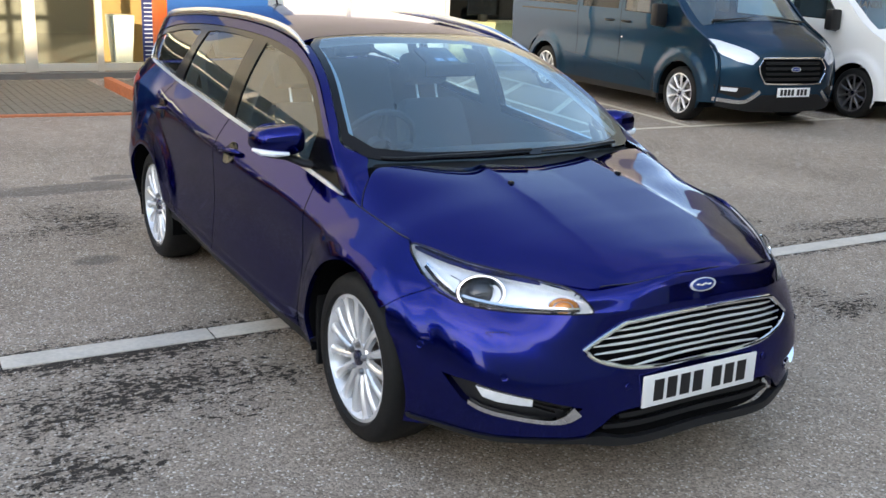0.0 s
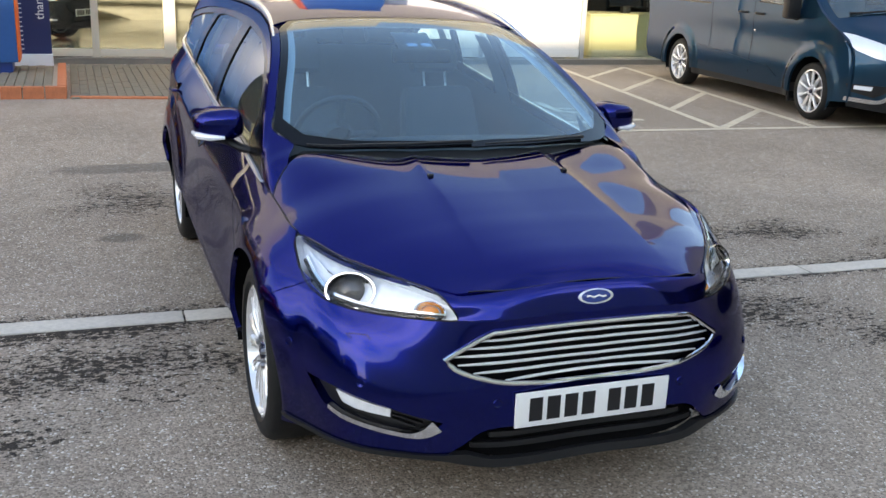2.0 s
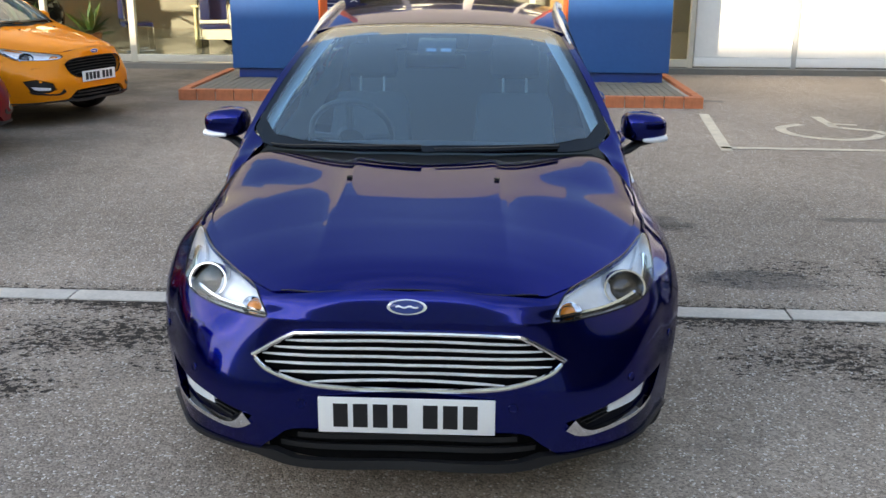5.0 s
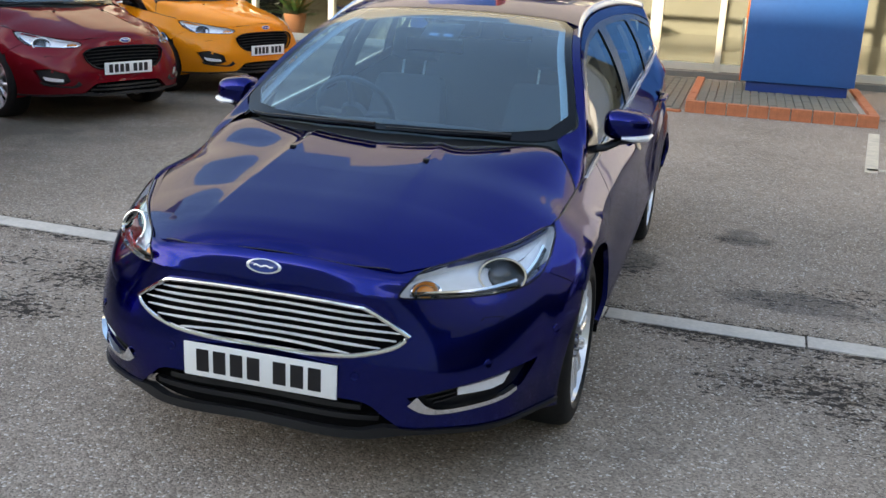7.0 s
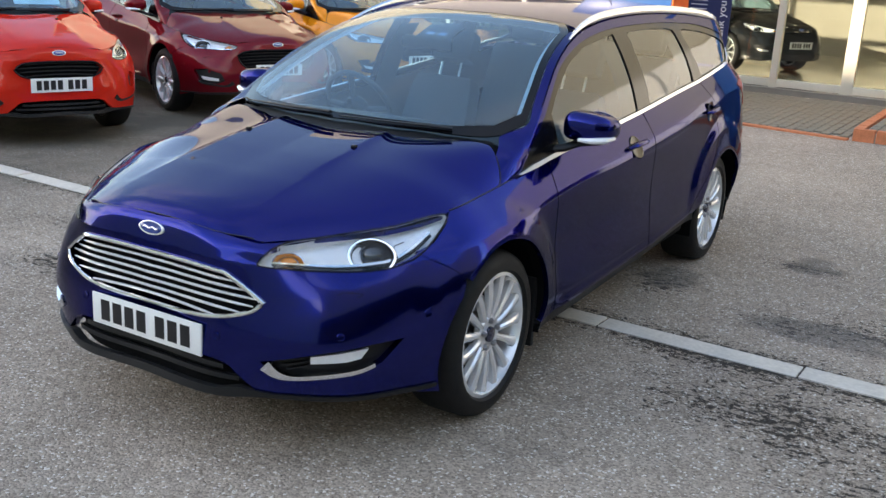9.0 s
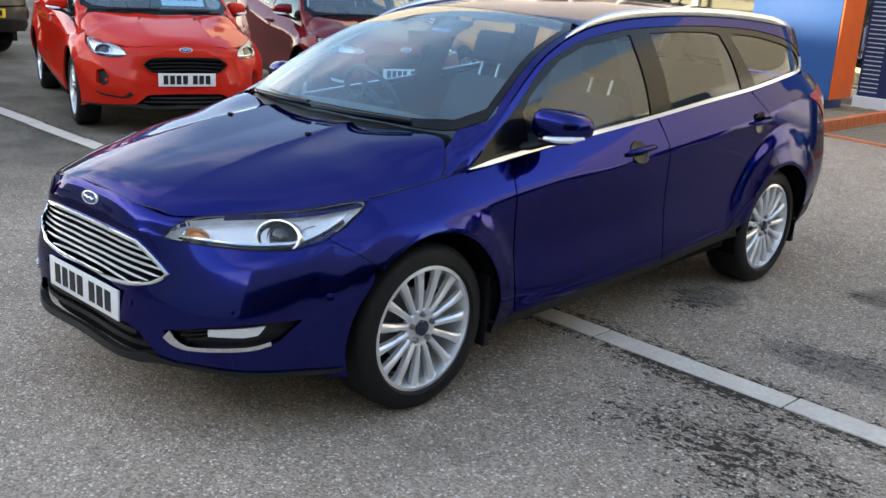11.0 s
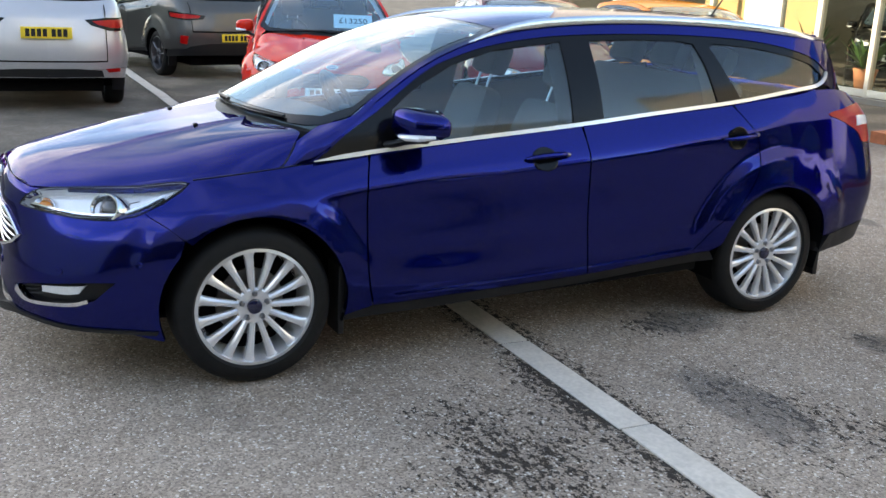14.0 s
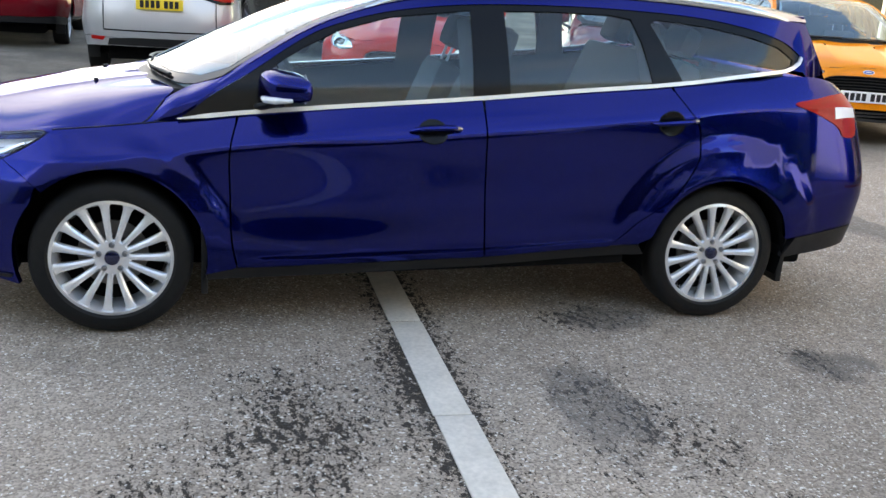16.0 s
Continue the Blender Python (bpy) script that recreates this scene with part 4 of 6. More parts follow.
    wsob = part("windscreen", ROOF.cut(inset2, (), .05, .002, 0, 0), SCREEN, root, "tinted windscreen glass")
    wsob.visible_shadow = False
    frit = screen + [(x, y) for x, y in inset2[::-1]]
    part("windscreen_border", ROOF.cut(frit, (), .05, .0, .006, 0), GLOSSBLACK, root, "black windscreen border")
    scut = [(0, .065), (.25, .09), (.5, .17), (.645, .25), (.655, .29), (.64, .29), (.48, .21), (.25, .14), (0, .12)]
    part("scuttle", ROOF.cut([(x, y) for x, y in scut], (), .05, -.02, .0, 0), BLACK, root, "black plastic scuttle")
    part("scuttle_base", boxed(-.62, .06, .78, .62, .34, .885, .02), DARK, root)
    roof = [(0, 1.147), (.25, 1.157), (.50, 1.192)] + [(eave(y)[0] - .006, y) for y in np.linspace(1.16, 3.10, 18)] + [(.45, 3.20), (0, 3.26)]
    part("roof", ROOF.cut(roof, (), step, 0, .012, 0), body, root)
    pil = [(eave(y)[0] - .002, y) for y in np.linspace(.53, 1.17, 14)] + [(x + .003, y) for x, y in edge_ws[::-1] if y > .54] + [(eave(.53)[0] - .037, .53)]
    for sx in (1, -1):
        # near-black sheet below the bonnet's rear gap, coloured as its shade
        cowl = [(.56, .20), (.66, .10), (.760, .03), (.772, .15), (.755, .22), (.715, .29), (.66, .30), (.60, .26)]
        part("cowl_side", HOOD.cut(cowl, (), .04, -.014, 0, sx), DARK, root)
        part("pillar_top", ROOF.cut([(a, b) for a, b in pil], (), .05, 0, .012, sx), body, root)
        for x0, y0, x1, y1 in ((-.02, .118, -.62, .262),) if sx < 0 else ((.50, .20, .03, .150),):
            pts = []
            for i in range(13):
                t = i / 12
                x = x0 + (x1 - x0) * t
                y = float(np.interp(abs(x), [p[0] for p in base], [p[1] for p in base])) + .012 - .010 * t
                pts.append((x, y, float(top_place(np.array([x]), np.array([y]))[0, 2]) + .012 - .004 * t))
            bm = bmesh.new()
            tube(bm, pts, [.004 + .005 * (1 - i / 12) for i in range(13)], 8, .8)
            part("wiper", bm, BLACK, root, "black wiper arm and blade")
        nz = hood_place(np.array([.262]), np.array([-.085]))[0]
        part("washer_jet", boxed(sx * nz[0] - .010, nz[1] - .009, nz[2] - .004, sx * nz[0] + .010, nz[1] + .010, nz[2] + .008, .004), BLACK, root)
        if rails:
            ys = np.linspace(1.02, 2.98, 26)
            pts = []
            for i, y in enumerate(ys):
                x, z = eave(y)
                u = i / 25
                lift = .034 * min(1, u / .14, (1 - u) / .10) ** .8
                pts.append((sx * (x - .012), y, z + lift * .55 - .003))
            bm = bmesh.new()
            tube(bm, pts, [.005 + .008 * min(1, i / 4, (25 - i) / 3) for i in range(26)], 12, 1.75)
            part("roof_rail", bm, SATIN, root, "satin silver roof rail")
    if rails:
        bm = bmesh.new()
        lathe(bm, [(.0001, .012), (.022, .011), (.034, .004), (.036, -.004)], 20, Matrix.Translation((0, 2.86, 1.452)))
        base_ = part("roof_aerial", bm, BLACK, root, "short black roof aerial")
        bm = bmesh.new()
        tube(bm, [(0, 2.86, 1.455), (0, 2.92, 1.53), (0, 2.99, 1.63)], [.006, .0045, .003], 8)
        part("aerial_rod", bm, BLACK, base_)
    # tailgate glass and spoiler
    bm = bmesh.new()
    rows = []
    for x in np.linspace(-.60, .60, 9):
        k = 1 - (x / .60) ** 2
        rows.append([bm.verts.new((x, 3.05 + .10 * k, 1.375 + .012 * k)), bm.verts.new((x * 1.05, 3.16 + .10 * k, 1.23)), bm.verts.new((x * 1.1, 3.24 + .11 * k, 1.09))])
    for a, b in zip(rows, rows[1:]):
        for i in (0, 1):
            bm.faces.new((a[i], a[i + 1], b[i + 1], b[i]))
    part("tailgate_window", bm, GLOSSBLACK, root, "dark tailgate window")
    bm = boxed(-.50, 2.9, 1.372, .50, 3.17, 1.392, .008)
    part("spoiler", bm, body, root)
    plate(root, Matrix.Translation((0, *rear_plate)) @ Matrix.Rotation(radians(90), 4, "X") @ Matrix.Rotation(radians(180), 4, "Y"), YELLOWPLATE)
    # --- plate and badge
    plate(root, Matrix.Translation((0, -.846, plate_z)) @ Matrix.Rotation(radians(90), 4, "X"), WHITEPLATE)
    bmn = spot(*on_lower([(0, None, .678)], 0, SK[2])[0], 0)
    badge(root, bmn)
    # --- inside
    if seats:
        cabin_inside(root)
    stand(root)


def stand(root):
    """The stance: the nose rides a little higher and further out than the sheets, the wheels stay."""
    for ob in root.children_recursive:
        if ob.type != "MESH" or ob.name.startswith("wheel") and "arch" not in ob.name or (ob.parent and ob.parent.name.startswith("wheel")):
            continue
        me = ob.data
        co = np.empty(len(me.vertices) * 3)
        me.vertices.foreach_get("co", co)
        co = co.reshape(-1, 3)
        y = co[:, 1].copy()
        co[:, 2] += np.interp(y, [-.9, -.75, -.6, -.4, -.25, .26, 1.39, 2.3, 3.6], [.063, .055, .042, .032, .030, .020, .009, .0, .0])
        co[:, 1] += np.interp(y, [-.9, -.75, -.42, -.25, 0], [-.030, -.028, -.020, -.008, 0])
        if "mirror" in ob.name and "rear_view" not in ob.name or (ob.parent and "door_mirror" in ob.parent.name):
            co[:, 1] += .072
            co[:, 0] -= np.sign(co[:, 0]) * .018
        co[:, 0] *= .992
        me.vertices.foreach_set("co", co.ravel())
        me.update()


def lower_b(a, z):
    """The upward parameter at which the lower body reaches height z."""
    b = np.linspace(-.03, VK[-1], 300)
    p = lower_place(np.full(300, float(a)), b)[:, 2]
    return float(np.interp(z, p, b))


def mirror_cap(sx):
    bm = bmesh.new()
    bmesh.ops.create_uvsphere(bm, u_segments=28, v_segments=18, radius=1)
    for v in bm.verts:
        x, y, z = v.co
        f = lambda c: math.copysign(abs(c) ** .62, c)
        x, y, z = f(x), f(y), f(z)
        y = y if y < 0 else y * .55
        z *= 1 - .12 * x
        if z < 0:
            z *= .78
        v.co = (sx * (.910 + .098 * x), .62 + .118 * y + .025 * x, .998 + (.062 - .010 * y) * z - .004 * x)
    if sx < 0:
        bmesh.ops.reverse_faces(bm, faces=bm.faces)
    return bm


def seat(root, x, y, label):
    s = part("seat", boxed(x - .25, y - .26, .48, x + .25, y + .26, .62, .05), SEAT, root, label)
    tilt = Matrix.Translation((x, y + .27, .48)) @ Matrix.Rotation(radians(-20), 4, "X")
    bk = boxed(-.24, -.06, 0, .24, .08, .58, .06)
    for v in bk.verts:
        v.co.x *= 1 - .30 * (v.co.z / .6) ** 3
        v.co.y += .02 * (abs(v.co.x) / .24) ** 2 * -1
    bmesh.ops.transform(bk, matrix=tilt, verts=bk.verts)
    part("backrest", bk, SEAT, s)
    part("headrest", boxed(-.13, -.05, .655, .13, .06, .83, .045, tilt), SEAT, s)
    for dx in (-.06, .06):
        bm = bmesh.new()
        tube(bm, [tilt @ Vector((dx, 0, .56)), tilt @ Vector((dx, 0, .69))], .007, 6)
        part("headrest_post", bm, BRIGHT, s)


def cabin_inside(root):
    seat(root, -.37, 1.15, "grey cloth front seat")
    seat(root, .37, 1.15, "grey cloth front seat")
    b = part("rear_bench", boxed(-.62, 1.80, .48, .62, 2.30, .64, .05), SEAT, root, "grey cloth rear bench")
    tilt = Matrix.Translation((0, 2.33, .58)) @ Matrix.Rotation(radians(-22), 4, "X")
    part("bench_back", boxed(-.60, -.06, 0, .60, .08, .62, .05, tilt), SEAT, b)
    for x in (-.38, 0, .38):
        part("headrest", boxed(x - .12, -.05, .64, x + .12, .05, .78, .04, tilt), SEAT, b)
    bm = bmesh.new()
    rows = []
    for x in np.linspace(-.70, .70, 15):
        k = 1 - (x / .70) ** 2
        rows.append([bm.verts.new((x, .18 + .10 * (1 - k), .875)), bm.verts.new((x, .40, .915 + .015 * k)), bm.verts.new((x, .62, .92 + .02 * k)), bm.verts.new((x, .72, .88)), bm.verts.new((x, .70, .60))])
    for a, c in zip(rows, rows[1:]):
        for i in range(4):
            bm.faces.new((a[i], c[i], c[i + 1], a[i + 1]))
    part("dashboard", bm, DASH, root, "dark moulded dashboard")
    sm = Matrix.Translation((-.37, .80, .93)) @ Matrix.Rotation(radians(-62), 4, "X")
    bm = bmesh.new()
    tube(bm, [sm @ Vector((.18 * math.cos(k * math.pi / 16), .18 * math.sin(k * math.pi / 16), 0)) for k in range(33)], .014, 8, caps=False)
    st = part("steering_wheel", bm, DASH, root, "black steering wheel")
    for a in (0, 180, 270):
        bm = bmesh.new()
        tube(bm, [sm @ Vector((.05 * math.cos(radians(a)), .05 * math.sin(radians(a)), -.02)), sm @ Vector((.175 * math.cos(radians(a)), .175 * math.sin(radians(a)), 0))], .016, 8)
        part("steering_spoke", bm, DASH, st)
    bm = bmesh.new()
    lathe(bm, [(.0001, .01), (.05, .008), (.065, -.01), (.06, -.04)], 24, sm)
    part("steering_hub", bm, DASH, st)
    part("rear_view_mirror", boxed(-.13, .78, 1.225, .13, .81, 1.285, .012), GLOSSBLACK, root, "black rear-view mirror")
    screen_tilt = Matrix.Translation((0, .90, 1.318)) @ Matrix.Rotation(radians(21), 4, "X")
    hous = part("sensor_housing", boxed(-.085, -.075, -.03, .085, .09, -.008, .008, screen_tilt), GLOSSBLACK, root, "black sensor housing behind the screen")
    for x in (-.045, .02):
        part("sensor_window", boxed(x, -.062, -.007, x + .045, -.030, -.005, 0, screen_tilt), SATIN, hous, "pale sensor window", smooth=False)
    for sx in (1, -1):
        me = CABIN.cut([(.55, .86), (.55, 1.0), (.62, 1.05), (.62, .90), (1.42, .98), (1.42, 1.33), (1.62, 1.33), (1.62, 1.0), (2.25, 1.07), (2.22, 1.35), (2.35, 1.35), (2.42, 1.08), (3.0, 1.16), (3.0, .9), (2.0, .7), (.55, .7)], (), .08, -.07, 0, sx)
        part("door_card", me, DASH, root)
    for sx in (1, -1):
        trim = [(eave(y)[0] - .045, y) for y in np.linspace(.36, 1.16, 12)] + [(eave(y)[0] - .045 - .055 + .012 * (1.1 - y), y) for y in np.linspace(1.16, .42, 12)]
        part("pillar_trim", ROOF.cut(trim, (), .06, -.035, .006, sx), HEADLINE, root, "pale inner pillar trim")
    me = ROOF.cut([(0, 1.13), (.5, 1.165)] + [(eave(y)[0] - .02, y) for y in np.linspace(1.19, 3.05, 12)] + [(0, 3.2)], (), .1, -.045, 0, 0)
    part("headliner", me, HEADLINE, root, "pale cloth headliner")


# ---------- ground ----------
WORN = [(-1.5, .72, 1.2, .42), (-1.85, .2, .45, .3), (-1.1, 3.6, .55, .6), (1.85, 1.85, .75, .42), (1.75, .62, .75, .45), (.85, 2.05, .22, .32), (2.8, 1.95, .7, .32), (2.3, .2, .5, .18), (3.9, 1.5, .9, .2), (1.4, 2.9, .3, .14)]
STAINS = [(-.95, 4.7, .75, .2), (1.45, 2.92, .22, .09), (2.8, 3.12, .45, .07), (1.75, 1.75, .42, .2), (.85, 2.15, .16, .2), (-.6, 5.0, .2, .1), (1.43, 2.95, .15, .2), (-1.2, 2.72, .14, .1), (3.0, 9.0, .25, .12)]


def asphalt():
    """Worn asphalt: pale stone and binder, with patches where the top has gone."""
    m = mat("worn_asphalt", (0.2, 0.19, 0.18), 0.9, spec=0.12)
    nt = m.node_tree
    p = nt.nodes["Principled BSDF"]
    co = nt.nodes.new("ShaderNodeTexCoord")

    def noise_node(scale, detail, rough=0.5, stretch=None):
        n = nt.nodes.new("ShaderNodeTexNoise")
        n.inputs["Scale"].default_value, n.inputs["Detail"].default_value, n.inputs["Roughness"].default_value = scale, detail, rough
        if stretch:
            mp = nt.nodes.new("ShaderNodeMapping")
            mp.inputs["Scale"].default_value = stretch
            nt.links.new(co.outputs["Object"], mp.inputs[0])
            nt.links.new(mp.outputs[0], n.inputs["Vector"])
        else:
            nt.links.new(co.outputs["Object"], n.inputs["Vector"])
        return n.outputs[0]

    def ranged(v, a, b, c=0.0, d=1.0):
        r = nt.nodes.new("ShaderNodeMapRange")
        for i, x in zip((1, 2, 3, 4), (a, b, c, d)):
            r.inputs[i].default_value = x
        nt.links.new(v, r.inputs[0])
        return r.outputs[0]

    def math_node(op, a, b):
        n = nt.nodes.new("ShaderNodeMath")
        n.operation = op
        for i, x in enumerate((a, b)):
            if isinstance(x, (int, float)):
                n.inputs[i].default_value = x
            else:
                nt.links.new(x, n.inputs[i])
        return n.outputs[0]

    def mixed(f, a, b):
        n = nt.nodes.new("ShaderNodeMix")
        n.data_type = "RGBA"
        nt.links.new(f, n.inputs[0])
        for i, x in ((6, a), (7, b)):
            if isinstance(x, tuple):
                n.inputs[i].default_value = (*x, 1)
            else:
                nt.links.new(x, n.inputs[i])
        return n.outputs[2]

    stone = nt.nodes.new("ShaderNodeTexVoronoi")
    stone.inputs["Scale"].default_value = 125
    nt.links.new(co.outputs["Object"], stone.inputs["Vector"])
    tint = nt.nodes.new("ShaderNodeSeparateColor")
    nt.links.new(stone.outputs["Color"], tint.inputs[0])
    grit = ranged(tint.outputs[0], 0.0, 1.0, 0.60, 1.36)
    pale = ranged(tint.outputs[1], 0.93, 0.96, 0.0, 0.9)
    broad = ranged(noise_node(0.5, 6, 0.6), 0.30, 0.70, 0.78, 1.20)
    middle = ranged(noise_node(9, 5, 0.65), 0.30, 0.70, 0.88, 1.12)
    shade = math_node("MULTIPLY", math_node("MULTIPLY", grit, middle), broad)
    base = nt.nodes.new("ShaderNodeVectorMath")
    base.operation = "SCALE"
    base.inputs[0].default_value = (0.342, 0.280, 0.226)
    nt.links.new(shade, base.inputs["Scale"])
    # bare patches: flecks that crowd in some stretches and beside the concrete strip
    sep = nt.nodes.new("ShaderNodeSeparateXYZ")
    nt.links.new(co.outputs["Object"], sep.inputs[0])
    lean = math_node("ADD", sep.outputs[1], math_node("MULTIPLY", sep.outputs[0], 0.026))
    verge = ranged(math_node("ABSOLUTE", math_node("SUBTRACT", lean, 1.24), 0.0), 0.06, 0.26, 0.20, 0.0)

    def patches(spots):
        """How deep a place lies in the nearest of some oval patches (x, y, half length, half width)."""
        best = None
        for x, y, rx, ry in spots:
            dx = math_node("MULTIPLY", math_node("SUBTRACT", sep.outputs[0], x), 1 / rx)
            dy = math_node("MULTIPLY", math_node("SUBTRACT", sep.outputs[1], y), 1 / ry)
            d = math_node("SQRT", math_node("ADD", math_node("MULTIPLY", dx, dx), math_node("MULTIPLY", dy, dy)), 0.0)
            best = d if best is None else math_node("MINIMUM", best, d)
        return best

    ragged = ranged(noise_node(2.6, 5, 0.65, (0.8, 1.2, 1)), 0.3, 0.7, -0.45, 0.45)
    worn_in = math_node("ADD", patches(WORN), ragged)
    where = ranged(worn_in, 0.15, 1.35, 0.075, -0.105)
    spread = math_node("ADD", math_node("ADD", where, verge), ranged(noise_node(0.7, 4, 0.6), 0.35, 0.65, -0.04, 0.035))
    fleck = math_node("ADD", noise_node(24, 6, 0.70, (0.8, 1.25, 1)), spread)
    crumb = math_node("ADD", noise_node(58, 3, 0.6, (0.9, 1.1, 1)), math_node("MULTIPLY", spread, 0.8))
    worn = math_node("MAXIMUM", ranged(fleck, 0.580, 0.592), ranged(crumb, 0.615, 0.628))
    wet = ranged(math_node("ADD", patches(STAINS), math_node("MULTIPLY", ragged, 0.8)), 0.70, 1.05, 0.52, 0.0)
    pits = ranged(noise_node(55, 3, 0.6), 0.68, 0.72, 0.0, 0.75)
    dark = math_node("MINIMUM", math_node("ADD", math_node("MULTIPLY", worn, 0.92), pits), 0.9)
    stain = math_node("MAXIMUM", wet, ranged(noise_node(1.3, 6, 0.65), 0.62, 0.74, 0.0, 0.30))
    c0 = mixed(pale, base.outputs[0], (0.72, 0.67, 0.60))
    c1 = mixed(dark, c0, (0.022, 0.019, 0.017))
    c2 = mixed(stain, c1, (0.095, 0.09, 0.085))
    # darker, olive-brown asphalt towards the parking row
    row_tone = math_node("MULTIPLY", ranged(sep.outputs[0], -2.3, -4.2, 0.0, 0.85), ranged(noise_node(0.9, 5, 0.6), 0.35, 0.6, 0.55, 1.0))
    c3 = mixed(row_tone, c2, (0.070, 0.066, 0.052))
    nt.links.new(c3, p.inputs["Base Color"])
    height = math_node("ADD", math_node("MULTIPLY", worn, -1.0), math_node("MULTIPLY", stone.outputs["Distance"], -0.5))
    b = nt.nodes.new("ShaderNodeBump")
    b.inputs["Strength"].default_value, b.inputs["Distance"].default_value = 0.9, 0.007
    nt.links.new(height, b.inputs["Height"])
    nt.links.new(b.outputs[0], p.inputs["Normal"])
    return m


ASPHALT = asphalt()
CONCRETE = mat("concrete", (0.60, 0.55, 0.48), 0.85, var=0.18, scale=6, bump=0.35)
LINEPAINT = mat("worn_cream_paint", (0.62, 0.55, 0.43), 0.8, var=0.25, scale=9, bump=0.2)
CREAM = mat("cream_frame", (0.62, 0.59, 0.48), 0.4, var=0.05, scale=5)
GREYFRAME = mat("grey_frame", (0.42, 0.43, 0.42), 0.4, var=0.06, scale=5)
WHITEWALL = mat("white_panel", (0.86, 0.86, 0.82), 0.5, var=0.03, scale=3)
BLUEPANEL = mat("blue_cladding", (0.020, 0.100, 0.30), 0.35, var=0.08, scale=2)
BLUEDEEP = mat("deep_blue_cladding", (0.01, 0.045, 0.22), 0.4, var=0.1, scale=3)
ORANGE = mat("orange_edge", (0.78, 0.14, 0.025), 0.5, var=0.1, scale=6)
BRICKRED = mat("orange_brick", (0.52, 0.17, 0.075), 0.85, var=0.3, scale=14, bump=0.4)
MORTAR = mat("pale_mortar", (0.42, 0.38, 0.31), 0.95, var=0.15, scale=30, bump=0.3)
PAVER = mat("brown_grey_paver", (0.185, 0.168, 0.128), 0.9, var=0.22, scale=12, bump=0.4)
PAVERBED = mat("paver_sand", (0.07, 0.065, 0.055), 0.95, var=0.2, scale=40)
CLADDING = mat("pale_cladding", (0.45, 0.425, 0.34), 0.6, var=0.06, scale=2)
SHOPGLASS = glass("shop_glass", (0.86, 0.9, 0.86))
INWALL = mat("showroom_wall", (0.30, 0.28, 0.24), 0.8, var=0.12, scale=1.5)
INFLOOR = mat("showroom_floor", (0.42, 0.40, 0.36), 0.12, var=0.1, scale=2)
WOODPANEL = mat("oak_panel", (0.5, 0.30, 0.12), 0.5, var=0.2, scale=3)
BEIGEPANEL = mat("beige_panel", (0.66, 0.60, 0.36), 0.6, var=0.06, scale=5)
PLINTH = mat("dull_plinth", (0.20, 0.185, 0.155), 0.8, var=0.15, scale=8, bump=0.2)
NAVY = mat("navy_print", (0.012, 0.022, 0.10), 0.5, var=0.08)
WHITEPRINT = mat("white_print", (0.8, 0.82, 0.84), 0.5, var=0.03)
CARD = mat("price_card", (0.80, 0.90, 0.90), 0.6, var=0.04)
TERRACOTTA = mat("terracotta", (0.5, 0.2, 0.1), 0.8, var=0.2, scale=10)
LEAF = mat("leaf_green", (0.05, 0.11, 0.03), 0.5, var=0.4, scale=10)
LAMPGLOW = mat("added_ceiling_lamp", (1.0, 0.88, 0.66), 0.5, emit=2.5)

def structure(name, bm, material, label, category, smooth=False):
    return tagged(part(name, bm, material, None, "", smooth), label, category, kind="structure")


bm = bmesh.new()
rows = [[bm.verts.new((x, y, 0)) for x in (-400, -20, 20, 400)] for y in (-400, -20, 20, 400)]
for a, b in zip(rows, rows[1:]):
    for i in range(3):
        bm.faces.new((a[i], a[i + 1], b[i + 1], b[i]))
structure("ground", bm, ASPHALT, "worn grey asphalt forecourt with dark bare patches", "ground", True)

# concrete strip across the forecourt
JOINTS = [-12.95, -12.0, -11.1, -10.2, -9.25, -8.35, -7.4, -6.5, -5.55, -4.65, -3.7, -2.82, -1.91, -.985, -.09, .81, 1.745, 2.55, 3.38, 4.3, 5.2, 6.1, 7.0, 7.9, 8.8, 9.7]
strip = thing("edging_strip", "pale concrete edging strip flush with the asphalt", "kerb", kind="structure")
lie = Matrix.Translation((0, 1.24, 0)) @ Matrix.Rotation(radians(-1.5), 4, "Z")
for i, (a, b) in enumerate(zip(JOINTS, JOINTS[1:])):
    sk = .004 * math.sin(i * 2.1)
    part("concrete_slab", boxed(a + .005, -.071 + sk, -.05, b - .005, .071 + sk, .006 + .002 * math.sin(i * 3.7), .004, lie), CONCRETE, strip)


def stripe(name, pts, w, label):
    """A painted line that lies on the ground."""
    bm = bmesh.new()
    for (x0, y0), (x1, y1) in zip(pts, pts[1:]):
        n = max(1, int(math.hypot(x1 - x0, y1 - y0) / .4))
        d = Vector((x1 - x0, y1 - y0)).normalized()
        q = Vector((-d.y, d.x)) * w / 2
        prev = None
        for i in range(n + 1):
            x, y = x0 + (x1 - x0) * i / n, y0 + (y1 - y0) * i / n
            cur = [bm.verts.new((x + s * q.x, y + s * q.y, .005)) for s in (1, -1)]
            if prev:
                bm.faces.new((prev[0], prev[1], cur[1], cur[0]))
            prev = cur
    return structure(name, bm, LINEPAINT, label, "road marking")


stripe("bay_line_front", [(2.45, 5.78), (5.2, 5.69), (9.6, 5.52)], .10, "worn cream bay line on the asphalt")
stripe("hatch_line_left", [(5.2, 5.72), (6.16, 11.6)], .10, "worn cream hatched bay line")
stripe("hatch_line_right", [(6.43, 5.68), (7.42, 11.65)], .10, "worn cream hatched bay line")
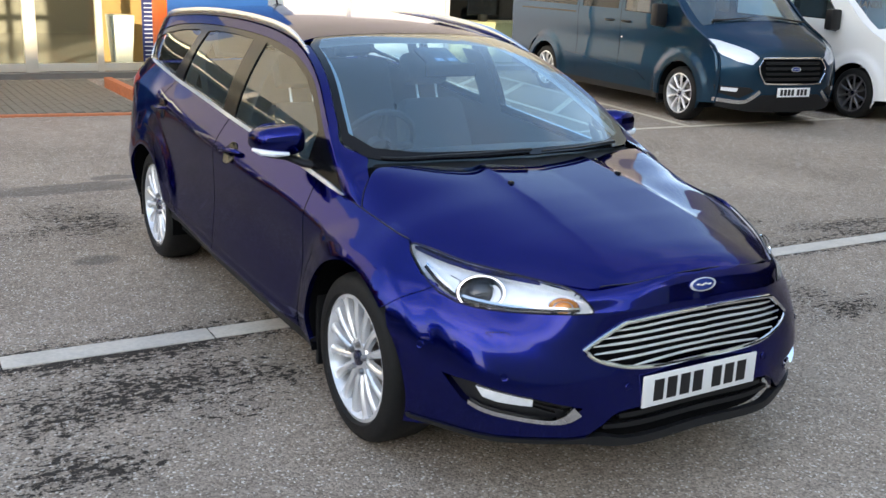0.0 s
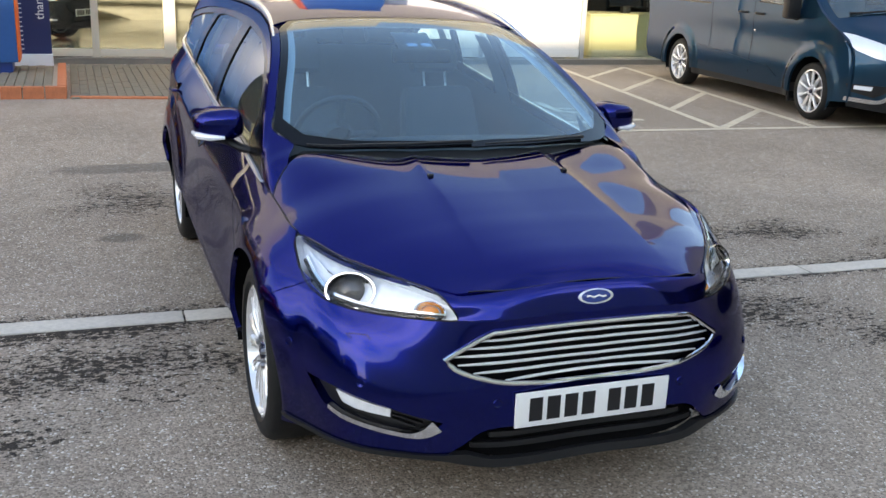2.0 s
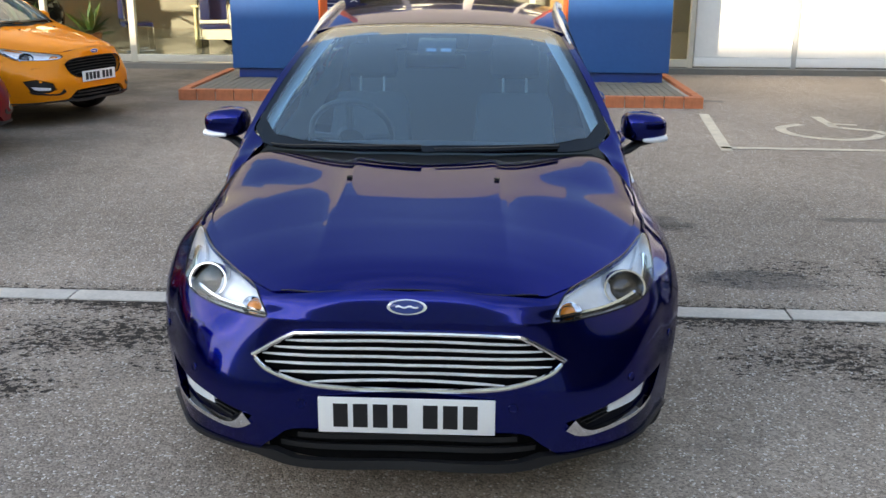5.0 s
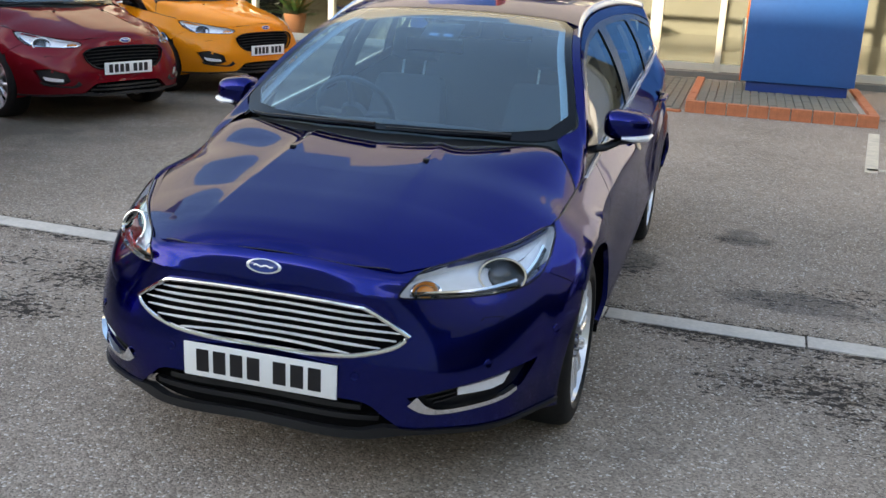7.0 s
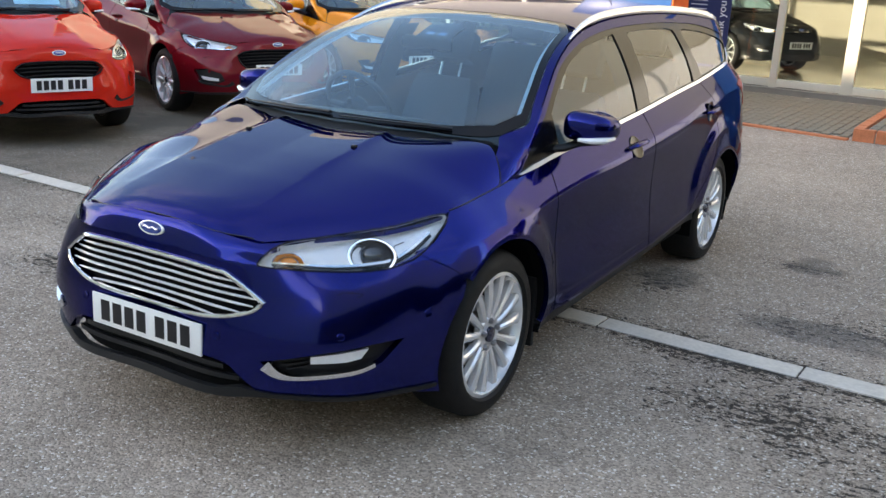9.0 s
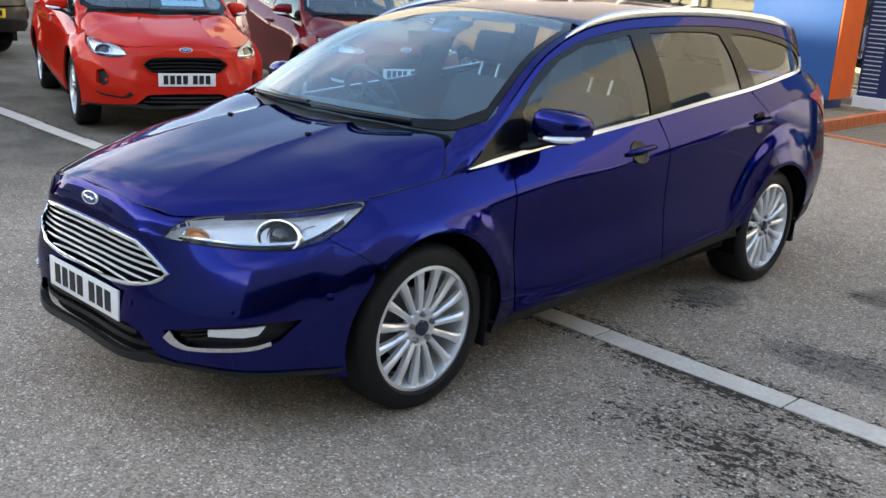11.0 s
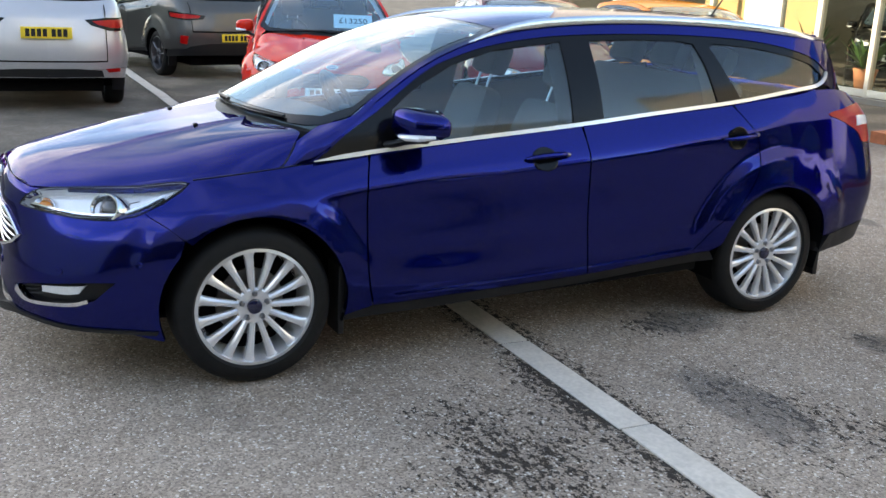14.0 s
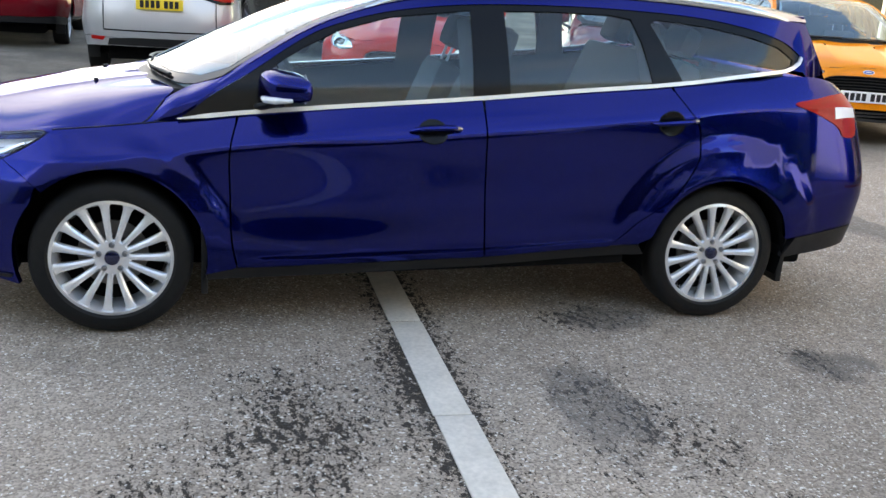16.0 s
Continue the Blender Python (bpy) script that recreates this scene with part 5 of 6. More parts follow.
for a, b in (((5.24, 5.74), (6.62, 6.9)), ((5.47, 7.1), (6.87, 8.45)), ((5.74, 8.75), (7.16, 10.15)), ((5.98, 10.2), (7.42, 11.6))):
    stripe("hatch_rung", [a, b], .10, "worn cream hatched bay rung")
stripe("bay_line_side", [(8.75, 5.6), (9.1, 8.2)], .10, "worn cream bay line")
stripe("bay_line_short", [(2.47, 5.62), (2.73, 7.9)], .11, "worn cream bay line")
stripe("symbol_back", [(3.96, 7.8), (3.93, 7.05), (4.28, 6.86), (4.42, 6.40), (4.62, 6.38)], .11, "painted wheelchair symbol")
stripe("symbol_arm", [(3.94, 7.3), (4.22, 7.22)], .08, "painted wheelchair symbol")
stripe("symbol_wheel", curve([(3.62, 7.22), (3.34, 6.98), (3.36, 6.55), (3.68, 6.30), (4.05, 6.38), (4.25, 6.62)], 5), .11, "painted wheelchair symbol")

# ---------- the parked cars ----------
main = thing("estate_car", "deep blue metallic five-door estate car with silver roof rails", "car")
build_car(main, BLUE, .028)

RED = paint("bright_red_paint", (0.62, 0.022, 0.010), 0.1, 0.4)
MAROON = paint("ruby_red_paint", (0.16, 0.006, 0.012), 0.45, 0.4)
ORANGEPAINT = paint("orange_paint", (0.80, 0.25, 0.012), 0.25, 0.4)
SILVERPAINT = paint("silver_paint", (0.52, 0.53, 0.55), 0.6, 0.4)
GREYPAINT = paint("dark_grey_paint", (0.10, 0.10, 0.095), 0.6, 0.4)
GUNMETAL = mat("gunmetal_wheel", (0.16, 0.16, 0.17), 0.3, 0.6, 0.5, var=0.08)
BLACKPAINT = paint("black_paint", (0.012, 0.012, 0.013), 0.3, 0.4)
VANBLUE = paint("slate_blue_paint", (0.015, 0.050, 0.088), 0.7, 0.28)
VANWHITE = paint("white_paint", (0.78, 0.79, 0.79), 0.0, 0.4, 0.02)

FACE_A = ([(.43, -.765, .665), (.55, -.63, .712), (.66, -.45, .742), (.765, -.26, .765), (.79, -.33, .715), (.77, -.44, .668), (.66, -.58, .648), (.50, -.72, .628)],
          [(0, .628), (.22, .626), (.36, .612), (.43, .575), (.40, .50), (.33, .445), (.25, .432), (.12, .428), (0, .428)],
          [(.78, None, .44), (.70, None, .452), (.585, None, .40), (.56, None, .33), (.62, None, .30), (.74, None, .305)], .43)
FACE_B = ([(.50, -.70, .635), (.56, -.60, .705), (.66, -.44, .742), (.755, -.27, .768), (.785, -.33, .725), (.77, -.44, .662), (.70, -.55, .625), (.58, -.66, .612)],
          [(0, .612), (.20, .610), (.31, .598), (.375, .555), (.33, .51), (.26, .488), (.16, .482), (.08, .480), (0, .480)],
          [(.74, None, .50), (.69, None, .515), (.655, None, .46), (.66, None, .40), (.70, None, .37), (.75, None, .40)], .43)


def parked(label, x, y, yaw, size, material, face, group="parked cars", **more):
    """A parked car whose front axle stands at (x, y); yaw 0 has its nose to -y."""
    root = thing("car", label, "car", group=group)
    build_car(root, material, .085, face, "black", False, **more)
    root.matrix_world = Matrix.Translation((x, y, 0)) @ Matrix.Rotation(radians(yaw), 4, "Z") @ Matrix.Diagonal((*size, 1))
    return root


fiesta = parked("bright red small hatchback with a price card in its windscreen", -5.16, 2.48, 72.4, (.965, .93, 1.02), RED, FACE_B, spokes=10)
parked("ruby red hatchback with a black mesh grille", -4.96, 4.95, 69.5, (1.0, .96, 1.0), MAROON, FACE_A, spokes=10)
parked("bright orange hatchback with a black mesh grille", -4.69, 7.21, 72, (1.0, .96, 1.0), ORANGEPAINT, FACE_A, spokes=10)


def rear_pts(pts):
    """Rear-view points (across, up) on the lower body."""
    return on_lower([(x, None, z) for x, z in pts], SK[11] - .10, SEND)


def rear_face(root, lamp, reflector, valance, groove):
    """Lamps, reflectors, lower trim and shut lines of a car that is seen from behind."""
    for sx in (1, -1):
        tl = part("tail_lamp", LOWER.cut(rear_pts(lamp), (), .05, .006, .03, sx), GLOSSBLACK, root, "dark-rimmed red tail lamp")
        cx, cz = sum(x for x, z in lamp) / len(lamp), sum(z for x, z in lamp) / len(lamp)
        part("red_lens", LOWER.cut(rear_pts([(cx + .80 * (x - cx) + .03, cz + .62 * (z - cz)) for x, z in lamp]), (), .05, .012, .01, sx), REDLENS, tl, "deep red lens")
        part("rear_reflector", LOWER.cut(rear_pts(reflector), (), .05, .008, .01, sx), REDLENS, root, "red bumper reflector")
        x = groove[0]
        part("tailgate_gap", strip_on(LOWER, rear_pts([(x, groove[1] + (1.05 - groove[1]) * i / 5) for i in range(6)]), .005, .05, .002, 0, sx), DARK, root)
    part("tailgate_seam", strip_on(LOWER, rear_pts([(groove[0] * (1 - i / 8), groove[1]) for i in range(9)]), .007, .05, .002, 0, 0), DARK, root)
    part("valance", LOWER.cut(rear_pts(valance + [(0.0, valance[-1][1])] + [(0.0, valance[0][1])]), (), .05, .006, .02, 0), BLACK, root, "black plastic lower bumper")


suv = parked("silver compact utility car seen from behind", -10.46, .09, -91.6, (1.0, .93, 1.10), SILVERPAINT, FACE_A, spokes=5, side_lamps=False, rear_trim=SILVERPAINT)
rear_face(suv, [(.40, .905), (.62, .925), (.83, .93), (.82, .80), (.66, .80), (.47, .85)], [(.60, .425), (.76, .43), (.76, .395), (.63, .39)], [(.58, .345), (.56, .41), (.30, .43)], (.62, .50))
puma = parked("dark grey compact crossover seen from behind", -13.7, 2.15, -76, (1.0, .92, 1.06), GREYPAINT, FACE_A, spokes=5, rims=GUNMETAL, side_lamps=False, rear_plate=(3.645, .58))
rear_face(puma, [(.46, .875), (.62, .90), (.85, .92), (.85, .84), (.70, .81), (.50, .83)], [(.72, .60), (.80, .61), (.80, .50), (.73, .49)], [(.80, .36), (.70, .46), (.45, .50)], (.66, .66))
parked("dark red hatchback parked beside the silver car", -13.5, -2.25, -90, (1.0, .95, 1.02), MAROON, FACE_A, spokes=10)
parked("black hatchback parked far along the row", -20.4, -2.1, -90, (1.0, .95, 1.02), BLACKPAINT, FACE_A, spokes=10)

# price cards behind windscreens
def written(parent, text, m, size, material, name="price_text"):
    cu = bpy.data.curves.new(name, "FONT")
    cu.body, cu.size, cu.align_x, cu.align_y, cu.extrude = text, size, "CENTER", "CENTER", .0008
    tmp = bpy.data.objects.new(name, cu)
    scene.collection.objects.link(tmp)
    me = bpy.data.meshes.new_from_object(tmp.evaluated_get(bpy.context.evaluated_depsgraph_get()))
    bpy.data.objects.remove(tmp)
    me.transform(m)
    ob = part(name, me, material, parent)
    return ob


cm = Matrix.Translation((.28, .52, 1.10)) @ Matrix.Rotation(radians(40), 4, "X")
pc = part("price_card", boxed(-.21, -.10, 0, .21, .10, .004, 0, cm), CARD, fiesta, "pale price card", smooth=False)
written(pc, "£13250", cm @ Matrix.Translation((0, 0, .006)), .105, INK)

# ---------- vans ----------
van_nose = pch([.1, .25, .5, .78, .92, 1.06, 1.2, 1.5, 1.85, 2.05], [-.90, -.93, -.965, -.945, -.88, -.68, -.40, -.02, .46, .72])


def van_front(a, b):
    x, z = np.asarray(a, float), np.asarray(b, float)
    k = np.abs(x) / .95
    y = van_nose(z) + .10 * k**2 + .22 * np.clip(k, 0, 1.1) ** 5
    return np.stack([x * (1 - .10 * np.clip(z - 1.2, 0, 1)), y, z], -1)


def van_side(a, b):
    y, z = np.asarray(a, float), np.asarray(b, float)
    x = .985 - .02 * ((z - .7) / .5) ** 2 * (z < .7) - .10 * np.clip(z - 1.15, 0, 2) ** 1.3 - .16 * np.clip(-.35 - y, 0, 1) ** 1.3
    x = x - .018 * np.exp(-((z - .86) / .20) ** 2)
    for cy in (0, 3.30):
        u = np.clip((.58 - np.hypot(y - cy, z - .34)) / .12, 0, 1)
        x = x + .030 * u * u * (3 - 2 * u)
    return np.stack([x, y, z], -1)


def van_roof(a, b):
    x, y = np.asarray(a, float), np.asarray(b, float)
    z = 2.0 - .05 * (np.abs(x) / .85) ** 3 - .35 * np.clip(.95 - y, 0, 2) ** 2
    return np.stack([x, y, z], -1)


VF, VS, VR = Sheet(van_front), Sheet(van_side), Sheet(van_roof)


def build_van(root, body, windows=True, length=4.42, rims=None):
    edge = [(float(van_nose(np.array([z]))[0]) + .27, z) for z in np.linspace(.30, 1.93, 18)]
    archf = arc(0, .34, .40, 205, -8, 18)
    archr = arc(3.30, .34, .40, 188, -8, 18)
    win = [(.34, 1.27), (.52, 1.45), (.82, 1.75), (1.30, 1.78), (1.30, 1.29)]
    win2 = [(1.45, 1.31), (1.45, 1.78), (2.35, 1.78), (2.35, 1.31)]
    win3 = [(2.5, 1.31), (2.5, 1.77), (4.1, 1.74), (4.1, 1.32)]
    holes = [win, win2, win3] if windows else [win]
    for sx in (1, -1):
        outl = edge[::-1] + [(-.42, .28)] + archf + [(.5, .30), (2.8, .30)] + archr + [(length - .1, .32), (length, .5), (length, 1.6), (length - .12, 1.93)]
        part("side_panel", VS.cut(outl, holes, .05, 0, .03, sx), body, root)
        for w in holes:
            part("side_window", VS.cut(w, (), .12, -.008, 0, sx), DARKPANE if w is not win else PANE, root, "tinted side window")
            f = w + [w[0]]
            part("window_seal", strip_on(VS, f, .012, .12, -.003, 0, sx), GLOSSBLACK, root)
        for y0 in (1.37, 2.44):
            part("door_gap", strip_on(VS, [(y0, .40), (y0, 1.88)], .004, .12, .0015, 0, sx), DARK, root)
        part("slide_rail", strip_on(VS, [(2.5, 1.22), (4.1, 1.22)], .012, .12, .002, .004, sx), GLOSSBLACK, root)
        part("side_moulding", VS.cut([(.70, .42), (.92, .53), (2.72, .64), (2.62, .48)], (), .12, .012, .014, sx), body, root)
        part("door_lock", bmesh_lathe([(.0001, .004), (.012, .004), (.016, 0)], 16, Matrix.Translation((sx * .968, 1.33, .94)) @ Matrix.Rotation(radians(90 * sx), 4, "Y")), SATIN, root)
        part("sill", strip_on(VS, [(.42, .27), (2.85, .27)], .05, .12, -.004, .03, sx), BLACK, root)
        for y0 in (1.22, 1.62):
            bm = bmesh.new()
            tube(bm, [(sx * (.985 + o), y0 - .10 + .2 * t, 1.15) for t, o in ((0, .0), (.15, .028), (.85, .028), (1, .0))], .014, 8)
            part("handle", bm, BLACK, root)
        bm = boxed(sx * 1.10 - .09, .30, 1.14, sx * 1.10 + .09, .44, 1.42, .04)
        mm = part("door_mirror", bm, BLACK, root, "black door mirror")
        bm = bmesh.new()
        tube(bm, [(sx * .95, .42, 1.15), (sx * 1.10, .40, 1.18)], .035, 8)
        part("mirror_foot", bm, BLACK, mm)
        for y0 in (0, 3.30):
            wm = Matrix.Translation((sx * .965, y0, .335)) @ Matrix.Rotation(radians(90 * sx), 4, "Y")
            wheel_parts(root, wm, 10, rims, .335)
            bm = bmesh.new()
            rows = [[bm.verts.new((sx * x, p, q)) for x in (.975, .6)] for p, q in arc(y0, .34, .405, -20, 200, 18)]
            for a, b in zip(rows, rows[1:]):
                bm.faces.new((a[0], b[0], b[1], a[1]) if sx > 0 else (a[1], b[1], b[0], a[0]))
            part("wheel_arch_liner", bm, DARK, root)
        part("mud_flap", boxed(sx * .88 - .10, .40, .16, sx * .88 + .10, .43, .42, .005), BLACK, root)
        hl = [(.515, .85), (.60, .925), (.86, 1.03), (.96, 1.05), (.955, .95), (.90, .87), (.76, .80), (.61, .765)]
        h = part("headlamp", VF.cut(hl, (), .06, .004, .02, sx), CLEARLAMP, root, "clear swept headlamp")
        part("lens_cover", VF.cut(hl, (), .06, .012, .006, sx), LENS, h).visible_shadow = False
        fog = [(.56, .46), (.62, .50), (.955, .51), (.94, .43), (.73, .37)]
        f = part("fog_surround", VF.cut(fog, (), .06, .004, .01, sx), BLACK, root, "black fog lamp surround")
        part("fog_lamp", VF.cut([(.76, .445), (.75, .49), (.90, .495), (.90, .455)], (), .06, .010, .01, sx), REFLECTOR, f)
        part("bumper_trim", strip_on(VF, curve([(.49, .455), (.58, .38), (.69, .325), (.95, .345)], 4), .022, .06, .012, .012, sx), SATIN, root, "bright bumper trim")
    scr = [(0, 1.26), (.55, 1.24), (.86, 1.19), (.88, 1.5), (.86, 1.86), (.5, 1.92), (0, 1.93)]
    front_o = [(0, .42), (.45, .41), (.62, .33), (.94, .33), (.955, .75), (.955, 1.22), (.95, 1.55), (.94, 1.93), (.5, 1.975), (0, 1.985), (0, 1.93)] + scr[::-1][1:-1] + [(0, 1.26)]
    grl = [(0, .85), (.42, .848), (.47, .82), (.53, .72), (.45, .57), (.39, .548), (0, .542)]
    part("nose_panel", VF.cut([(0, .862)] + [(.43, .86), (.485, .83), (.548, .72), (.46, .56), (.39, .535), (0, .528)] + front_o, (), .08, 0, .03, 0), body, root)
    gr = part("grille", VF.cut(grl, (), .08, -.02, 0, 0), DARK, root, "black slatted grille")
    for z in (.60, .665, .73, .795):
        part("grille_bar", strip_on(VF, [(.43 * i / 6, z) for i in range(7)], .016, .08, .0, .015, 0), BLACK, gr)
    bm = bmesh.new()
    loop = [Vector(van_front(np.array([x]), np.array([z]))[0]) + Vector((0, -.006, 0)) for x, z in curve(grl, 3)]
    tube(bm, loop + [Vector((-p.x, p.y, p.z)) for p in loop[::-1]], .012, 8)
    part("grille_frame", bm, CHROME, gr)
    bl = [(0, .20), (.60, .21), (.92, .26), (.93, .33), (.62, .33), (.45, .41), (0, .42)]
    part("lower_bumper", VF.cut(bl, (), .08, .004, .03, 0), BLACK, root, "black lower bumper")
    w = part("windscreen", VF.cut(scr, (), .1, .004, 0, 0), SCREEN, root, "windscreen glass")
    w.visible_shadow = False
    part("roof", VR.cut([(0, .72), (.4, .74), (.72, .80), (.865, .95), (.865, length - .12), (0, length - .05)], (), .12, -.06, .02, 0), body, root)
    part("back_panel", boxed(-.93, length - .04, .32, .93, length, 1.90, .03), body, root)
    part("floor_pan", boxed(-.75, -.75, .22, .75, length - .1, .42, .03), DARK, root)
    part("dashboard", boxed(-.85, -.15, 1.02, .85, .55, 1.16, .06), DASH, root)
    for x in (-.45, .45):
        seat_v = part("van_seat", boxed(x - .25, .95, .75, x + .25, 1.45, .92, .05), SEAT, root)
        part("backrest", boxed(x - .24, 1.42, .9, x + .24, 1.55, 1.55, .05), SEAT, seat_v)
    part("bulkhead", boxed(-.85, 2.4, .4, .85, 2.44, 1.85, .01), DASH, root)
    for sx in (1, -1):
        bm = bmesh.new()
        pts = [Vector(van_front(np.array([sx * (.75 - .6 * t)]), np.array([1.235 + .05 * t]))[0]) + Vector((0, -.02, .015)) for t in (0, .25, .5, .75, 1)]
        tube(bm, pts, [.016, .012, .009, .009, .006], 6)
        part("wiper", bm, BLACK, root, "black wiper")
    badge(root, spot(0.0, .72, .012, VF), .075, .03)
    plate(root, Matrix.Translation((0, float(van_nose(np.array([.445]))[0]) - .015, .445)) @ Matrix.Rotation(radians(90), 4, "X"), WHITEPLATE)


def park_van(label, x, y, yaw, material, windows, rims=None):
    root = thing("van", label, "van", group="parked vans")
    build_van(root, material, windows, rims=rims)
    root.matrix_world = Matrix.Translation((x, y, 0)) @ Matrix.Rotation(radians(yaw), 4, "Z")
    return root


park_van("slate blue crew van with silver wheels", 7.69, 6.09, -6, VANBLUE, True)
white_van = park_van("white panel van beside the blue van", 10.30, 5.50, -6, VANWHITE, False, GUNMETAL)
letters = Matrix.Translation((-.962, -.10, 1.50)) @ Matrix.Rotation(radians(-90), 4, "Z") @ Matrix.Rotation(radians(84), 4, "X")
written(white_van, "LANDS", letters, .12, PLINTH, "side_lettering")

# ---------- entrance: paved path, raised beds, pylons ----------
def paver_mesh():
    me = bpy.data.meshes.new("paver")
    bm = boxed(-.0965, -.0465, -.05, .0965, .0465, 0, 0)
    es = [e for e in bm.edges if all(abs(v.co.z) < 1e-6 for v in e.verts)]
    bmesh.ops.bevel(bm, geom=es, offset=.006, segments=1, affect="EDGES")
    bm.to_mesh(me)
    bm.free()
    me.materials.append(PAVER)
    return me


PAVERMESH = paver_mesh()


def pave(parent, x0, y0, x1, y1, lift, limit=300):
    """Blocks laid lengthwise along y in staggered columns."""
    n = 0
    rest = bmesh.new()
    cols = int((x1 - x0) / .10)
    for j in range(int((y1 - y0) / .20)):
        for i in range(cols):
            x, y = x0 + .05 + i * .10, y0 + .10 + j * .20 + (.10 if i % 2 else 0)
            if y > y1 - .09:
                continue
            z = lift + random.uniform(-.003, .003)
            m = Matrix.Translation((x, y, z)) @ Matrix.Rotation(radians(90), 4, "Z")
            if n < limit:
                ob = new("paver", PAVERMESH)
                ob.parent = parent
                ob.matrix_local = m
                n += 1
            else:
                box(rest, -.0965, -.0465, -.05, .0965, .0465, 0, 0, m)
    if len(rest.verts):
        tagged(part("far_pavers", rest, PAVER, parent, smooth=False), kind="stuff")
    else:
        rest.free()


def brick_mesh():
    me = bpy.data.meshes.new("kerb_brick")
    bm = boxed(-.1095, -.05, -.06, .1095, .05, .155, .006)
    bm.to_mesh(me)
    bm.free()
    me.materials.append(BRICKRED)
    return me


BRICKMESH = brick_mesh()


def brick_row(parent, a, b, lift):
    d = Vector((b[0] - a[0], b[1] - a[1]))
    n = max(1, round(d.length / .222))
    yaw = math.atan2(d.y, d.x)
    for i in range(n):
        t = (i + .5) / n
        x, y = a[0] + d.x * t, a[1] + d.y * t
        ob = new("kerb_brick", BRICKMESH)
        ob.parent = parent
        ob.matrix_local = Matrix.Translation((x, y, lift + random.uniform(-.002, .002))) @ Matrix.Rotation(yaw, 4, "Z")


path = structure("pavement_path", boxed(-1.46, 8.42, -.25, .70, 12.03, -.006), PAVERBED, "brown-grey block paving leading to the showroom doors", "pavement")
pave(path, -1.44, 8.52, .68, 11.98, .018)
brick_row(path, (-1.44, 8.60), (.68, 8.32), -.132)
for i, (x0, x1, y0, y1) in enumerate(((-3.55, -1.48, 8.55, 11.0), (.72, 2.82, 8.33, 11.0))):
    bed = structure("raised_pavement", boxed(x0 + .02, y0 + .02, -.25, x1 - .02, y1 - .02, .095), MORTAR, "raised paved bed with an orange brick kerb", "pavement")
    pave(bed, x0 + .12, y0 + .12, x1 - .10, y1 - .1, .118)
    brick_row(bed, (x0, y0 + .05), (x1, y0 + .05), -.02)
    brick_row(bed, (x0 + .05, y0 + .12), (x0 + .05, y1), -.02)
    brick_row(bed, (x1 - .05, y0 + .12), (x1 - .05, y1), -.02)
    px, py = ((-3.21, 9.98), (1.30, 9.85))[i]
    w = (1.19, 1.36)[i]
    pyl = thing("entrance_pylon", "blue clad entrance pylon with an orange inner side on a plinth", "pylon", Matrix.Translation((px, py, .118)), "entrance pylons")
    part("plinth", boxed(.07, .06, -.03, w - .07, .60, .13, .006), BLUEDEEP, pyl)
    part("cladding", boxed(0, 0, .13, w, .66, 4.2, .008), BLUEPANEL, pyl)
    ox = w + .002 if i == 0 else -.022
    part("orange_side", boxed(ox, .01, .13, ox + .02, .65, 4.2, .004), ORANGE, pyl, "orange side panel")
    part("seam", boxed(.0, -.003, 2.3, w, .0, 2.31, 0), BLUEDEEP, pyl)

# ---------- showroom ----------
FLOOR_Z, WALL_Y = .10, 12.10
structure("floor_showroom", boxed(-16, WALL_Y - .02, -.10, 14, 20, FLOOR_Z), INFLOOR, "polished showroom floor", "floor")
structure("wall_back", boxed(-16, 20, -.1, 14, 20.2, 9), INWALL, "warm grey showroom back wall", "wall")
structure("wall_side_west", boxed(-16.2, WALL_Y, -.1, -16, 20, 9), INWALL, "showroom side wall", "wall")
structure("wall_side_east", boxed(14, WALL_Y, -.1, 14.2, 20, 9), INWALL, "showroom side wall", "wall")
structure("ceiling", boxed(-16, WALL_Y + .1, 3.75, 14, 20, 3.9), WHITEWALL, "white showroom ceiling", "ceiling")
bm = bmesh.new()
for x0, x1, h in ((-16, -6.5, 7.6), (-6.5, -2.2, 8.4), (-2.2, 3.6, 9.2), (3.6, 8.6, 8.2), (8.6, 14, 7.6)):
    box(bm, x0, WALL_Y - .05, 3.6, x1, WALL_Y + .25, h)
structure("wall_upper", bm, CLADDING, "pale cladding with a stepped parapet above the glazing", "wall")
structure("roof_slab", boxed(-16, WALL_Y + .2, 7.3, 14, 20, 7.5), GREYFRAME, "flat grey roof", "roof")
# unseen ceiling lights, added to brighten the showroom's inside
for x in (-12, -8, -4.6, -1.2, 1.6, 5, 9):
    for y in (13.4, 15.8, 18):
        lamp = thing("ceiling_light", "square recessed warm ceiling light, unseen, added to light the showroom", "lamp", group="ceiling lights")
        part("diffuser", boxed(x - .3, y - .3, 3.735, x + .3, y + .3, 3.748), LAMPGLOW, lamp, smooth=False)
        part("light_frame", boxed(x - .33, y - .33, 3.742, x + .33, y + .33, 3.752, .002), CREAM, lamp)
bm = boxed(-16, WALL_Y - .06, -.1, 14, WALL_Y + .12, FLOOR_Z - .02)
structure("trim_plinth", bm, PLINTH, "concrete plinth below the glazing", "plinth")
MULLIONS = [(-16, .08), (-13.6, .08), (-10.5, .08), (-9.15, .90), (-7.85, .10), (-6.7, .08), (-5.3, .10), (-3.2, .08), (-1.06, .10), (-.02, .17), (.93, .09), (2.0, .08), (3.38, .08)]
glazing = thing("window_front", "cream framed full-height showroom glazing", "window", kind="structure")
